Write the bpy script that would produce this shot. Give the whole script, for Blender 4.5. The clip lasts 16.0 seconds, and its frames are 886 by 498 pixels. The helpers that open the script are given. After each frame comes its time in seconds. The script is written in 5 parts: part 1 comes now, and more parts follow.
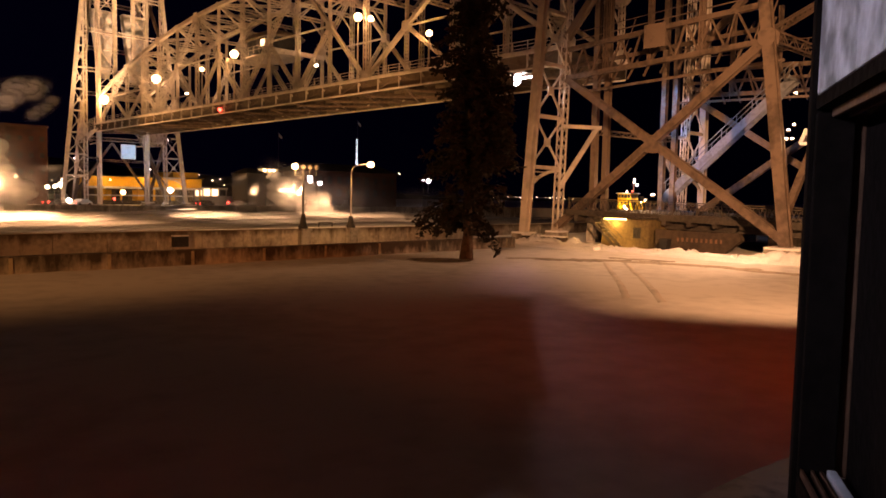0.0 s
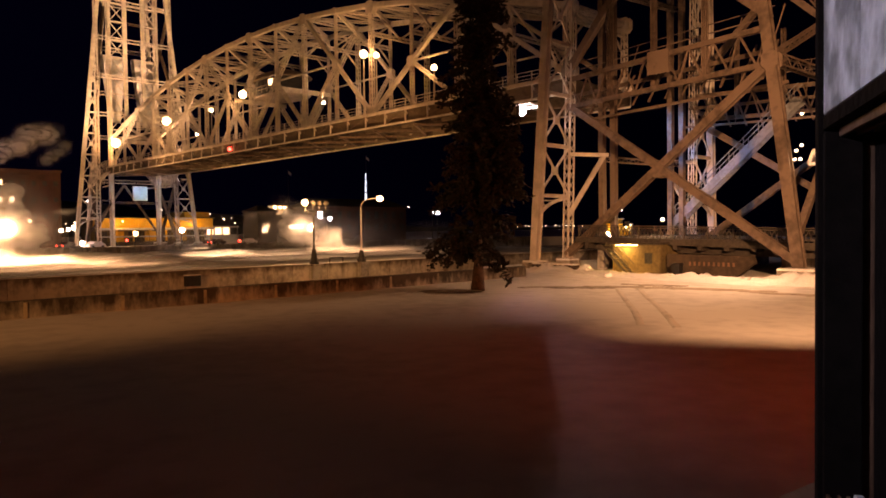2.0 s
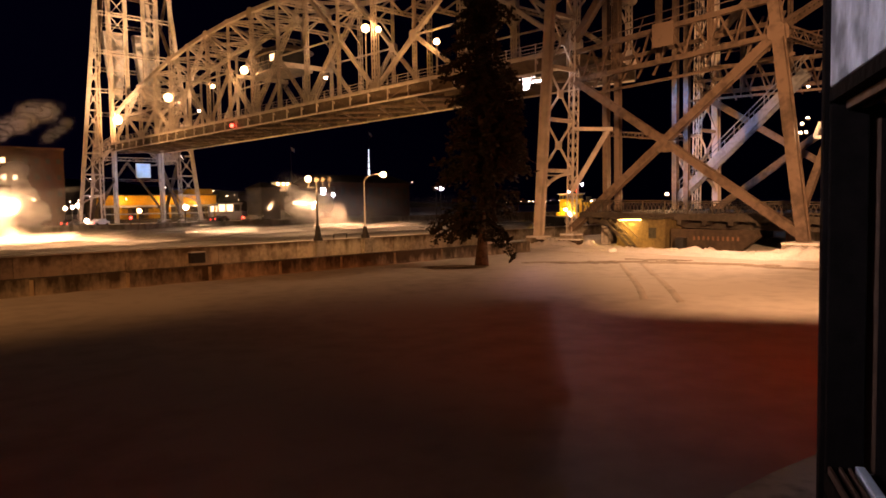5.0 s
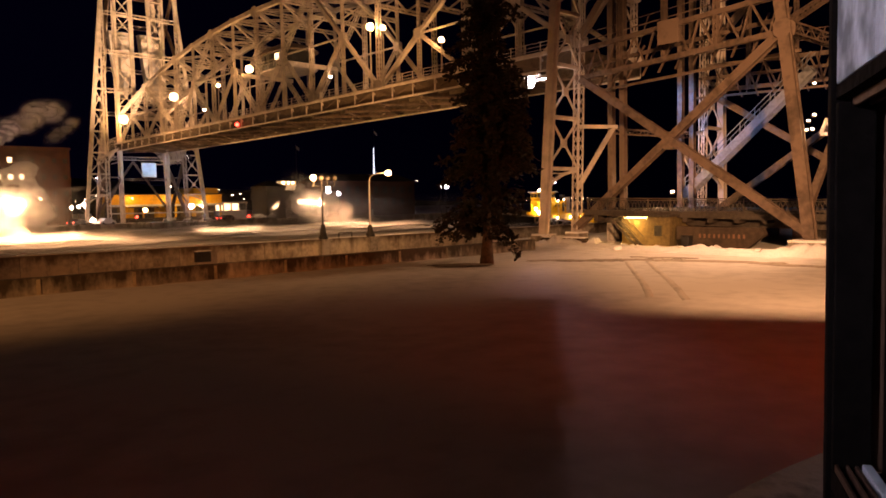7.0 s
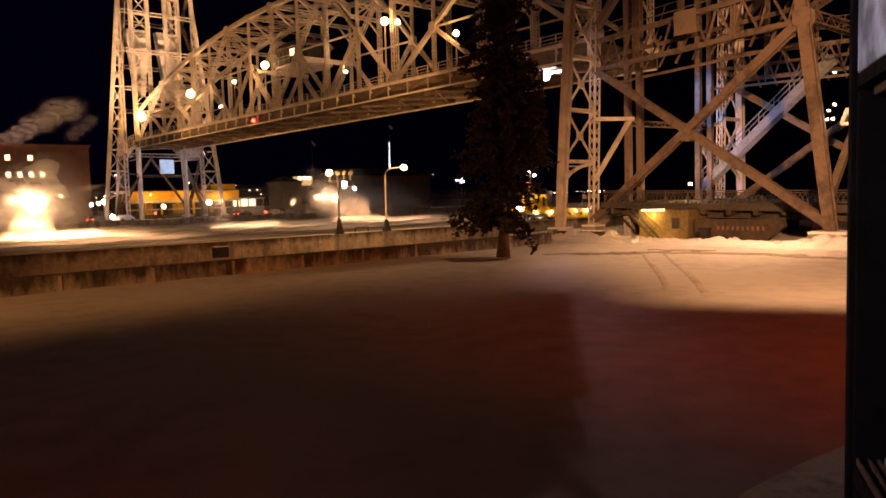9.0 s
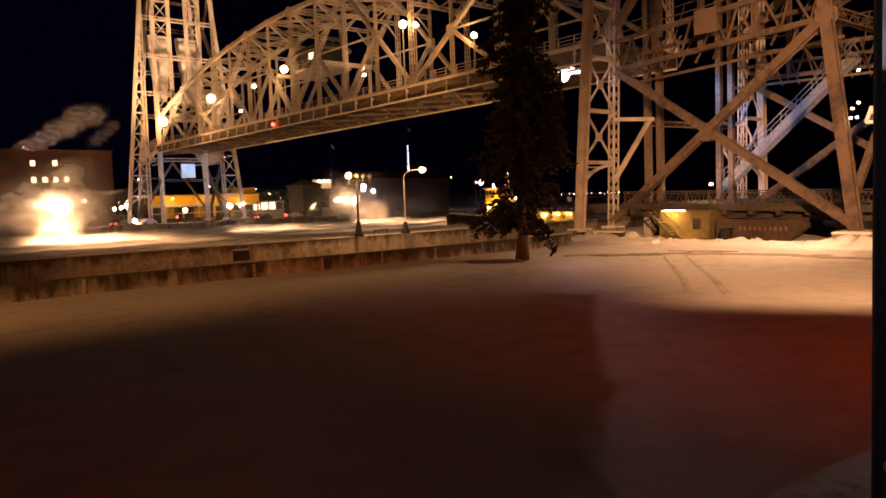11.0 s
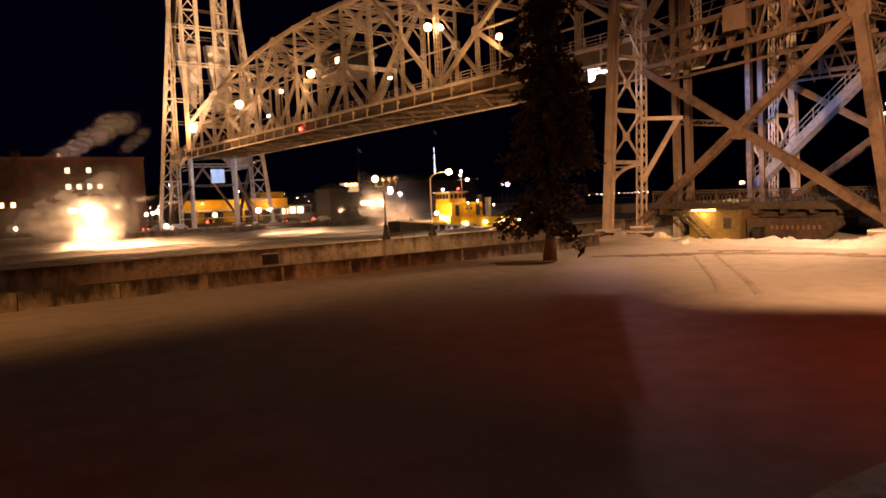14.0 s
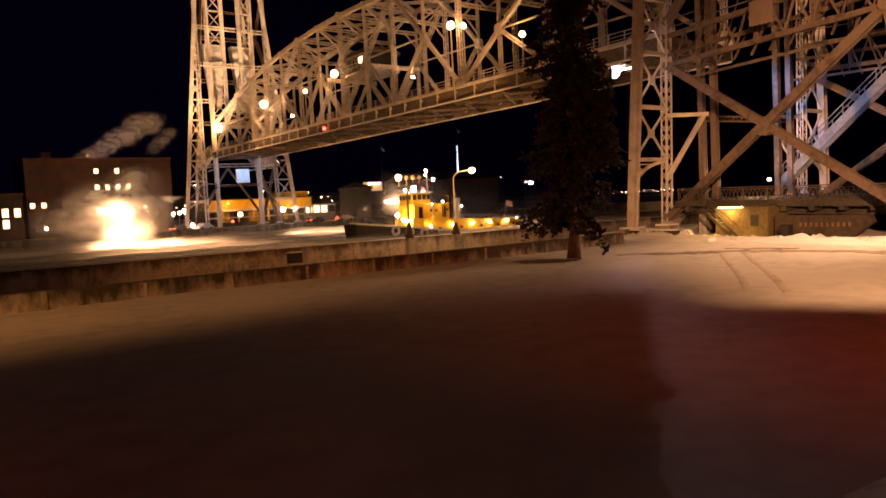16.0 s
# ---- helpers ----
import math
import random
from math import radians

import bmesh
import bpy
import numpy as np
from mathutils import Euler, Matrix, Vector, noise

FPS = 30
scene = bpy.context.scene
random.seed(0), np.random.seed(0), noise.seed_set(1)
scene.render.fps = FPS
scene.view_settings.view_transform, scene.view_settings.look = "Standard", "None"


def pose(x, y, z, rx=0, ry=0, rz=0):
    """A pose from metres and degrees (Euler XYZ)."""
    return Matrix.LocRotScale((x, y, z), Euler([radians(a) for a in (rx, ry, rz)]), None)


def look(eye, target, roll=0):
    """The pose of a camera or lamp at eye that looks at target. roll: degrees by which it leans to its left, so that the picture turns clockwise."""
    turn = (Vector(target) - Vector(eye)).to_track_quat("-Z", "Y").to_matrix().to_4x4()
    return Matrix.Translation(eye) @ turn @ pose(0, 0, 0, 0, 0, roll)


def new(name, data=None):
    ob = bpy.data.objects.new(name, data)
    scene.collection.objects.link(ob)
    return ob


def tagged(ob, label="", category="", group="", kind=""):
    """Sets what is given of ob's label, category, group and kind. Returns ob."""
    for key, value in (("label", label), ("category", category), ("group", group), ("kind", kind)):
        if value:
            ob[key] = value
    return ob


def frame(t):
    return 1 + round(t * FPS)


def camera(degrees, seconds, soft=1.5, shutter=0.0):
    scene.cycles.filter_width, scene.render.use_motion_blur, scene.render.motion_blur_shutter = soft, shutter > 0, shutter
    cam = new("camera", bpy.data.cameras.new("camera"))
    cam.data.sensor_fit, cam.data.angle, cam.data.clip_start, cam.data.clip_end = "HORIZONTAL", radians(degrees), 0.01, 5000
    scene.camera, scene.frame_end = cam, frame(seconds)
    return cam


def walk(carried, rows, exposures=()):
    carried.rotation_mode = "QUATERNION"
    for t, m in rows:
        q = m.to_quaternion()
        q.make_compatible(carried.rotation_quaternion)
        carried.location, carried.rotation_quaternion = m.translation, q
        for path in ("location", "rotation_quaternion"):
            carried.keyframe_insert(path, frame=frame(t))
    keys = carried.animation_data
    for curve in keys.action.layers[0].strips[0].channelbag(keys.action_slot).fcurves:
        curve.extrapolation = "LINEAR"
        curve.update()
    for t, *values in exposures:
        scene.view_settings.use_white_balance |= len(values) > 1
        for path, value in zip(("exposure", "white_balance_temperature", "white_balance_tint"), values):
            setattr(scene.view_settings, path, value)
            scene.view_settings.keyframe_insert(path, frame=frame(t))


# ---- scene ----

# ================= camera =================
EYE = 3.6
cam = camera(63.2, 16.0, soft=1.7)
TURNS = [
    (0.0, -4.11, -1.07, -1.53), (0.5, -3.13, 0.18, -1.37), (1.0, -2.87, 0.19, -2.07), (1.5, -2.73, -0.28, -2.65),
    (2.0, -1.61, 0.71, -0.76), (2.5, -2.11, 1.07, -0.76), (3.0, -4.27, 0.90, -1.64), (5.5, -3.45, 0.95, -0.26),
    (6.0, -3.46, 0.86, -0.22), (6.5, -3.75, 1.04, -0.12), (7.0, -3.66, 1.18, -0.08), (7.5, -3.65, 1.40, 0.33),
    (8.0, -3.79, 1.49, 0.62), (8.5, -3.91, 1.52, 0.85), (9.0, -4.10, 1.65, 1.18), (11.5, -3.86, 2.06, 2.89),
    (12.0, -3.91, 2.04, 3.01), (12.5, -3.63, 1.99, 3.25), (13.0, -3.83, 2.30, 3.89), (13.5, -3.81, 2.49, 4.33),
    (14.0, -3.63, 2.70, 4.79), (14.5, -3.74, 2.88, 5.11), (15.0, -4.16, 3.03, 5.76), (15.5, -3.77, 2.97, 6.19),
    (16.0, -3.66, 2.96, 6.63)]
walk(cam, [(t, pose(0, 0, EYE, 90 + up, lean, turn)) for t, up, lean, turn in TURNS],
     exposures=[(0.0, 0.22, 7900, 39), (16.0, 0.22, 7900, 39)])

# ================= night sky and lamps =================
# The bridge frame: x across the bridge (along the canal, towards the lake), y along the bridge, origin at the near tower's first leg.
SITE = pose(8.43, 60.2, 0, 0, 0, 43)


def at(q, p, z):
    return SITE @ Vector((q, p, z))


world = bpy.data.worlds.new("night_sky")
scene.world = world
world.use_nodes = True
wn = world.node_tree.nodes
wl = world.node_tree.links
wco = wn.new("ShaderNodeTexCoord")
wsep = wn.new("ShaderNodeSeparateXYZ")
wramp = wn.new("ShaderNodeValToRGB")
wl.new(wco.outputs["Generated"], wsep.inputs[0])
wmap = wn.new("ShaderNodeMapRange")
wmap.inputs["From Min"].default_value, wmap.inputs["From Max"].default_value = -1.0, 1.0
wl.new(wsep.outputs["X"], wmap.inputs["Value"])
wl.new(wmap.outputs[0], wramp.inputs[0])
# the town's faint glow lies to the west, the lake side is black
wramp.color_ramp.elements[0].position, wramp.color_ramp.elements[0].color = 0.22, (0.0003, 0.0002, 0.0026, 1)
wramp.color_ramp.elements[1].position, wramp.color_ramp.elements[1].color = 0.62, (0.00003, 0.00003, 0.0009, 1)
wl.new(wramp.outputs[0], wn["Background"].inputs[0])
wn["Background"].inputs[1].default_value = 1.0

SODIUM = (1.0, 0.59, 0.22)
WARM = (1.0, 0.68, 0.34)
COOL = (0.62, 0.78, 1.0)


def point_lamp(place, watts, colour, radius=0.25):
    d = bpy.data.lights.new("lamp_glow", "POINT")
    d.energy, d.color, d.shadow_soft_size = watts, colour, radius
    ob = new("lamp_glow", d)
    ob.location = place
    return ob


def spot_lamp(place, target, watts, colour, degrees, blend=0.6, radius=0.4):
    d = bpy.data.lights.new("flood_glow", "SPOT")
    d.energy, d.color, d.shadow_soft_size, d.spot_size, d.spot_blend = watts, colour, radius, radians(degrees), blend
    ob = new("flood_glow", d)
    ob.matrix_world = look(place, target)
    return ob


# street light behind the inn: its roof throws the long shadow over the near snow
spot_lamp((0, -22, 13.85), (24, 34, 5), 250000, (1.0, 0.58, 0.26), 39, 0.65, 0.4)
# a second street light past the inn's end lights the lawn along the wall
spot_lamp((-37, -16, 14.0), (-19.0, 32.5, 5.0), 46000, (1.0, 0.48, 0.14), 37, 0.85, 1.6)
# work lamps on the raked leg, lighting the snow round its foot
spot_lamp(at(-0.9, -20.8, 9.8), at(-8, -16.5, 0), 6000, (1.0, 0.64, 0.34), 88, 0.8, 0.25)
# deck lamps of the lift span
for q, p, z, w in ((9, 119, 22.4, 1500), (9, 94, 24.2, 900), (9, 65.3, 25.0, 650), (9.6, 34.0, 25.7, 450), (9.6, 31.6, 25.1, 220), (9.6, 21.3, 21.8, 250)):
    point_lamp(at(q - 1.9, p, z), w, SODIUM)
# white work lights on the span
spot_lamp(at(9.0, 42.8, 20.9), at(14, 46, 26), 2500, WARM, 130)
spot_lamp(at(9.0, 81.3, 20.5), at(14, 84, 26), 2500, WARM, 130)
# tower and span floodlights, from the quays upwards
spot_lamp(at(-9, 100, 1.5), at(8, 121, 50), 210000, WARM, 46, 0.9)
spot_lamp(at(34, 100, 1.5), at(18, 121, 48), 160000, WARM, 46, 0.9)
spot_lamp(at(-14, 116, 1.5), at(4, 120, 12), 2600, SODIUM, 70)
spot_lamp(at(-3, 24, 0.9), at(9, 44, 22), 16000, SODIUM, 100)
# cool lamp on the near tower; an added plate beside it cuts its beam
spot_lamp(at(1.24, 2.92, 12.9), (8.0, 27, 0), 4600, (1.0, 0.66, 0.68), 26, 0.4, 0.05)
spot_lamp(at(13, 8, 1.0), at(13, -8, 22), 6500, WARM, 100)
spot_lamp(at(-6, 100, 0.9), at(9, 76, 26), 34000, SODIUM, 80)

# ================= materials =================


def mat(name, colour, rough=0.7, metal=0.0, vary=0.25, grain=6.0, stain=0.6, bump=0.15, second=None, coat=0.0, spec=0.5):
    m = bpy.data.materials.new(name)
    m.use_nodes = True
    n, l = m.node_tree.nodes, m.node_tree.links
    b = n["Principled BSDF"]
    b.inputs["Roughness"].default_value, b.inputs["Metallic"].default_value = rough, metal
    b.inputs["Coat Weight"].default_value = coat
    b.inputs["Specular IOR Level"].default_value = spec
    co = n.new("ShaderNodeTexCoord")
    info = n.new("ShaderNodeObjectInfo")
    fine, big = n.new("ShaderNodeTexNoise"), n.new("ShaderNodeTexNoise")
    fine.inputs["Scale"].default_value, fine.inputs["Detail"].default_value = grain, 6
    big.inputs["Scale"].default_value, big.inputs["Detail"].default_value = stain, 4
    l.new(co.outputs["Object"], fine.inputs["Vector"])
    l.new(co.outputs["Object"], big.inputs["Vector"])
    add = n.new("ShaderNodeMath")
    add.operation = "ADD"
    l.new(fine.outputs[0], add.inputs[0])
    l.new(big.outputs[0], add.inputs[1])
    add2 = n.new("ShaderNodeMath")
    add2.operation = "MULTIPLY_ADD"
    add2.inputs[1].default_value = 0.25
    l.new(info.outputs["Random"], add2.inputs[0])
    l.new(add.outputs[0], add2.inputs[2])
    ramp = n.new("ShaderNodeValToRGB")
    lo = second or tuple(c * (1 - vary) for c in colour)
    hi = tuple(min(1, c * (1 + vary * 0.6)) for c in colour)
    e = ramp.color_ramp.elements
    e[0].position, e[0].color = 0.72, (*lo, 1)
    e[1].position, e[1].color = 1.0, (*hi, 1)
    half = n.new("ShaderNodeMath")
    half.operation = "MULTIPLY"
    half.inputs[1].default_value = 0.8
    l.new(add2.outputs[0], half.inputs[0])
    l.new(half.outputs[0], ramp.inputs[0])
    l.new(ramp.outputs[0], b.inputs["Base Color"])
    if bump:
        bp = n.new("ShaderNodeBump")
        bp.inputs["Strength"].default_value, bp.inputs["Distance"].default_value = bump, 0.05
        l.new(fine.outputs[0], bp.inputs["Height"])
        l.new(bp.outputs[0], b.inputs["Normal"])
    return m


def glow(name, colour, strength):
    m = bpy.data.materials.new(name)
    m.use_nodes = True
    b = m.node_tree.nodes["Principled BSDF"]
    b.inputs["Base Color"].default_value = (*colour, 1)
    b.inputs["Emission Color"].default_value = (*colour, 1)
    b.inputs["Emission Strength"].default_value = strength
    return m


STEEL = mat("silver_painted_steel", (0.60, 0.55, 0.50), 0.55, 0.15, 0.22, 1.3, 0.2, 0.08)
# rust tone, darkened further for steel that stands in dimmer light
SHADED_RUST = mat("shaded_rusty_steel", (0.135, 0.098, 0.076), 0.6, 0.1, 0.45, 2.2, 0.35, 0.15)
# darker copy of the span steel; shade under the deck is in its colour
UNDERSIDE = mat("shaded_underdeck_steel", (0.11, 0.085, 0.06), 0.7, 0.1, 0.5, 1.6, 0.3, 0.15)
SNOW = mat("fresh_snow", (0.80, 0.80, 0.82), 0.85, 0, 0.08, 9.0, 0.5, 0.5)
LAWN = mat("wind_packed_snow", (0.70, 0.68, 0.66), 0.9, 0, 0.16, 1.1, 0.13, 0.12)
CONCRETE = mat("stained_concrete", (0.36, 0.34, 0.31), 0.9, 0, 0.35, 4.0, 0.5, 0.3)
cn, cl = CONCRETE.node_tree.nodes, CONCRETE.node_tree.links
cmap = cn.new("ShaderNodeMapping")
cmap.inputs["Scale"].default_value = (0.8, 0.8, 0.10)
cstreak = cn.new("ShaderNodeTexNoise")
cstreak.inputs["Scale"].default_value, cstreak.inputs["Detail"].default_value = 1.4, 5
cramp = cn.new("ShaderNodeValToRGB")
cramp.color_ramp.elements[0].position, cramp.color_ramp.elements[0].color = 0.40, (0.38, 0.33, 0.28, 1)
cramp.color_ramp.elements[1].position, cramp.color_ramp.elements[1].color = 0.60, (1, 1, 1, 1)
cmix = cn.new("ShaderNodeMix")
cmix.data_type, cmix.blend_type = "RGBA", "MULTIPLY"
cmix.inputs["Factor"].default_value = 0.85
cbase = cn["Principled BSDF"].inputs["Base Color"]
cfrom = cbase.links[0].from_socket
cl.new(next(x for x in cn if x.type == "TEX_COORD").outputs["Object"], cmap.inputs[0])
cl.new(cmap.outputs[0], cstreak.inputs["Vector"])
cl.new(cstreak.outputs[0], cramp.inputs[0])
cl.new(cfrom, cmix.inputs["A"])
cl.new(cramp.outputs[0], cmix.inputs["B"])
cl.new(cmix.outputs["Result"], cbase)
WATER = mat("cold_canal_water", (0.012, 0.014, 0.016), 0.22, 0, 0.2, 0.8, 0.15, 0.6)
ASPHALT = mat("asphalt", (0.06, 0.06, 0.06), 0.9)
BARK = mat("spruce_bark", (0.10, 0.07, 0.05), 0.95, 0, 0.4, 14, 3, 0.6)
NEEDLE = mat("spruce_needles", (0.016, 0.015, 0.009), 0.9, 0, 0.5, 5, 0.9, 0.0)
DARKWOOD = mat("dark_brown_paint", (0.010, 0.007, 0.006), 0.85, 0, 0.3, 20, 3, 0.2, spec=0.08)
SIDING = mat("pale_grey_siding", (0.55, 0.56, 0.58), 0.7, 0, 0.2, 12, 2, 0.2)
YELLOW = mat("yellow_paint", (0.75, 0.42, 0.03), 0.5, 0, 0.2, 3, 0.5, 0.05)
BLACK = mat("black_hull_paint", (0.02, 0.02, 0.022), 0.5, 0, 0.3, 3, 0.5, 0.1)
RUBBER = mat("tyre_rubber", (0.02, 0.02, 0.02), 0.85)
TAN = mat("tan_painted_block", (0.135, 0.10, 0.042), 0.8, 0, 0.3, 4, 0.6, 0.15)
UMBER = mat("dark_brown_block", (0.052, 0.036, 0.025), 0.85, 0, 0.4, 3, 0.5, 0.2)
BRICK = mat("brown_brick", (0.085, 0.036, 0.024), 0.9, 0, 0.35, 6, 0.4, 0.2)
IRON = mat("dark_cast_iron", (0.05, 0.05, 0.05), 0.55, 0.6, 0.3)
GLOW_SODIUM = glow("sodium_lamp", (1.0, 0.66, 0.30), 11)
GLOW_WARM = glow("warm_white_lamp", (1.0, 0.82, 0.55), 14)
GLOW_COOL = glow("cool_white_lamp", (0.75, 0.88, 1.0), 14)
GLOW_RED = glow("red_signal", (1.0, 0.05, 0.03), 12)
GLOW_WINDOW = glow("lit_window", (1.0, 0.76, 0.42), 3)

# ================= mesh helpers =================


def part(name, bm, material, parent=None, label="", smooth=False):
    me = bpy.data.meshes.new(name)
    bm.normal_update()
    bm.to_mesh(me)
    bm.free()
    for m in material if isinstance(material, (list, tuple)) else (material,):
        me.materials.append(m)
    if smooth:
        for f in me.polygons:
            f.use_smooth = True
    ob = new(name, me)
    ob.parent = parent
    return tagged(ob, label) if label else ob


def thing(name, m, label, category, group="", kind=""):
    ob = new(name)
    ob.matrix_world = m
    return tagged(ob, label, category, group, kind)


def box(bm, x0, x1, y0, y1, z0, z1, mi=0):
    v = [bm.verts.new(c) for c in ((x0, y0, z0), (x1, y0, z0), (x1, y1, z0), (x0, y1, z0), (x0, y0, z1), (x1, y0, z1), (x1, y1, z1), (x0, y1, z1))]
    for i in ((3, 2, 1, 0), (4, 5, 6, 7), (0, 1, 5, 4), (1, 2, 6, 5), (2, 3, 7, 6), (3, 0, 4, 7)):
        bm.faces.new([v[j] for j in i]).material_index = mi
    return v


def boxed(*a, bevel=0.0):
    bm = bmesh.new()
    box(bm, *a)
    if bevel:
        bmesh.ops.bevel(bm, geom=bm.edges[:], offset=bevel, segments=2, affect="EDGES", profile=0.6)
    return bm


def bar(bm, a, b, w, h, side=None):
    """A straight bar of section w x h from a to b; w lies along the direction side."""
    a, b = Vector(a), Vector(b)
    d = (b - a).normalized()
    s = Vector(side) if side else Vector((0, 0, 1)).cross(d)
    s = s - d * s.dot(d)
    if s.length < 1e-4:
        s = Vector((1, 0, 0)) - d * d.x
    s.normalize()
    u = d.cross(s)
    v = [bm.verts.new(e + s * (i * w / 2) + u * (j * h / 2)) for e in (a, b) for i, j in ((-1, -1), (1, -1), (1, 1), (-1, 1))]
    for i in ((3, 2, 1, 0), (4, 5, 6, 7), (0, 1, 5, 4), (1, 2, 6, 5), (2, 3, 7, 6), (3, 0, 4, 7)):
        bm.faces.new([v[j] for j in i])


def laced(bm, a, b, w, h, side=None, flange=0.10, step=None):
    """A built-up member: four corner angles w x h apart, with zigzag lacing on all sides."""
    a, b = Vector(a), Vector(b)
    d = (b - a).normalized()
    s = Vector(side) if side else Vector((0, 0, 1)).cross(d)
    s = s - d * s.dot(d)
    if s.length < 1e-4:
        s = Vector((1, 0, 0)) - d * d.x
    s.normalize()
    u = d.cross(s)
    n = max(2, round((b - a).length / (step or 1.3 * max(w, h))))
    corner = [s * (i * w / 2) + u * (j * h / 2) for i, j in ((-1, -1), (1, -1), (1, 1), (-1, 1))]
    for c in corner:
        bar(bm, a + c, b + c, flange, flange, side=s)
    for k in range(4):
        c0, c1 = corner[k], corner[(k + 1) % 4]
        for i in range(n):
            p0, p1 = a.lerp(b, i / n), a.lerp(b, (i + 1) / n)
            if i % 2:
                c0, c1 = c1, c0
            bar(bm, p0 + c0, p1 + c1, flange * 0.55, flange * 0.4, side=s)
            c0, c1 = corner[k], corner[(k + 1) % 4]


def channelled(bm, a, b, w, h, side=None):
    """A built-up section in one piece: two flanges with lips and a recessed web, w along side."""
    a, b = Vector(a), Vector(b)
    d = (b - a).normalized()
    s = Vector(side) if side else Vector((0, 0, 1)).cross(d)
    s = (s - d * s.dot(d)).normalized()
    u = d.cross(s)
    W, H, t, r = w / 2, h / 2, w * 0.22, h * 0.12
    prof = [(-W, -H), (-W + t, -H), (-W + t, -H + r), (W - t, -H + r), (W - t, -H), (W, -H), (W, H), (W - t, H), (W - t, H - r), (-W + t, H - r), (-W + t, H), (-W, H)]
    # slotted outer faces: the flange plates stand proud of the leg's body
    lo = [bm.verts.new(a + s * x + u * y) for x, y in prof]
    hi = [bm.verts.new(b + s * x + u * y) for x, y in prof]
    n = len(prof)
    for i in range(n):
        bm.faces.new((lo[i], lo[(i + 1) % n], hi[(i + 1) % n], hi[i]))
    bm.faces.new(lo[::-1])
    bm.faces.new(hi)


def member(parent, name, a, b, w, h, kind="plain", side=None, material=None, label=""):
    bm = bmesh.new()
    {"plain": bar, "laced": laced, "channel": channelled}[kind](bm, a, b, w, h, side)
    return part(name, bm, material or STEEL, parent, label)


def ball(bm, centre, r, u=12, v=8):
    bmesh.ops.create_uvsphere(bm, u_segments=u, v_segments=v, radius=r, matrix=Matrix.Translation(centre))


def tube(bm, a, b, r0, r1=None, n=10):
    a, b = Vector(a), Vector(b)
    d = b - a
    m = Matrix.Translation((a + b) / 2) @ d.to_track_quat("Z", "Y").to_matrix().to_4x4()
    bmesh.ops.create_cone(bm, cap_ends=True, segments=n, radius1=r0, radius2=r0 if r1 is None else r1, depth=d.length, matrix=m)


# ================= ground, water, canal walls =================
def snow_height(x, y):
    h = 0.05 * noise.noise((x * 0.22, y * 0.22, 0)) + 0.025 * noise.noise((x * 0.9, y * 0.9, 3))
    return h


def ground_sheet():
    """Snow-covered land on the inn's side, in the bridge frame, up to the canal's quay."""
    bm = bmesh.new()
    inv = SITE.inverted()
    qs = [-400, -200, -120] + [-90 + 1.0 * i for i in range(131)] + [60, 120, 300, 900]
    ps = [-900, -300, -140] + [-100 + 1.0 * i for i in range(97)] + [-3.9, -3.5] + [-3 + 1.0 * i for i in range(26)]
    grid = [[bm.verts.new((q, p, 0)) for p in ps] for q in qs]
    for row in grid:
        for v in row:
            w = SITE @ v.co
            k = min(1, max(0, (v.co.x + 8) / 12))
            low = min(1, max(0, (v.co.y + 3.9 - 12 * k) / (0.4 + 3 * k)))
            v.co.z = (snow_height(w.x, w.y) if -90 < v.co.x < 40 else 0) - 1.7 * low
    for i in range(len(qs) - 1):
        for j in range(len(ps) - 1):
            bm.faces.new((grid[i][j], grid[i + 1][j], grid[i + 1][j + 1], grid[i][j + 1]))
    ob = part("ground", bm, LAWN, None, "snow-covered lawn between the inn and the canal", True)
    ob.matrix_world = SITE
    return tagged(ob, category="ground", kind="structure")


ground_sheet()

bm = bmesh.new()
box(bm, -2500, 2500, 21.5, 112, -9, -2.4)
water = part("water", bm, WATER, None, "dark rippled canal water under drifting steam")
water.matrix_world = SITE
tagged(water, category="canal", kind="structure")


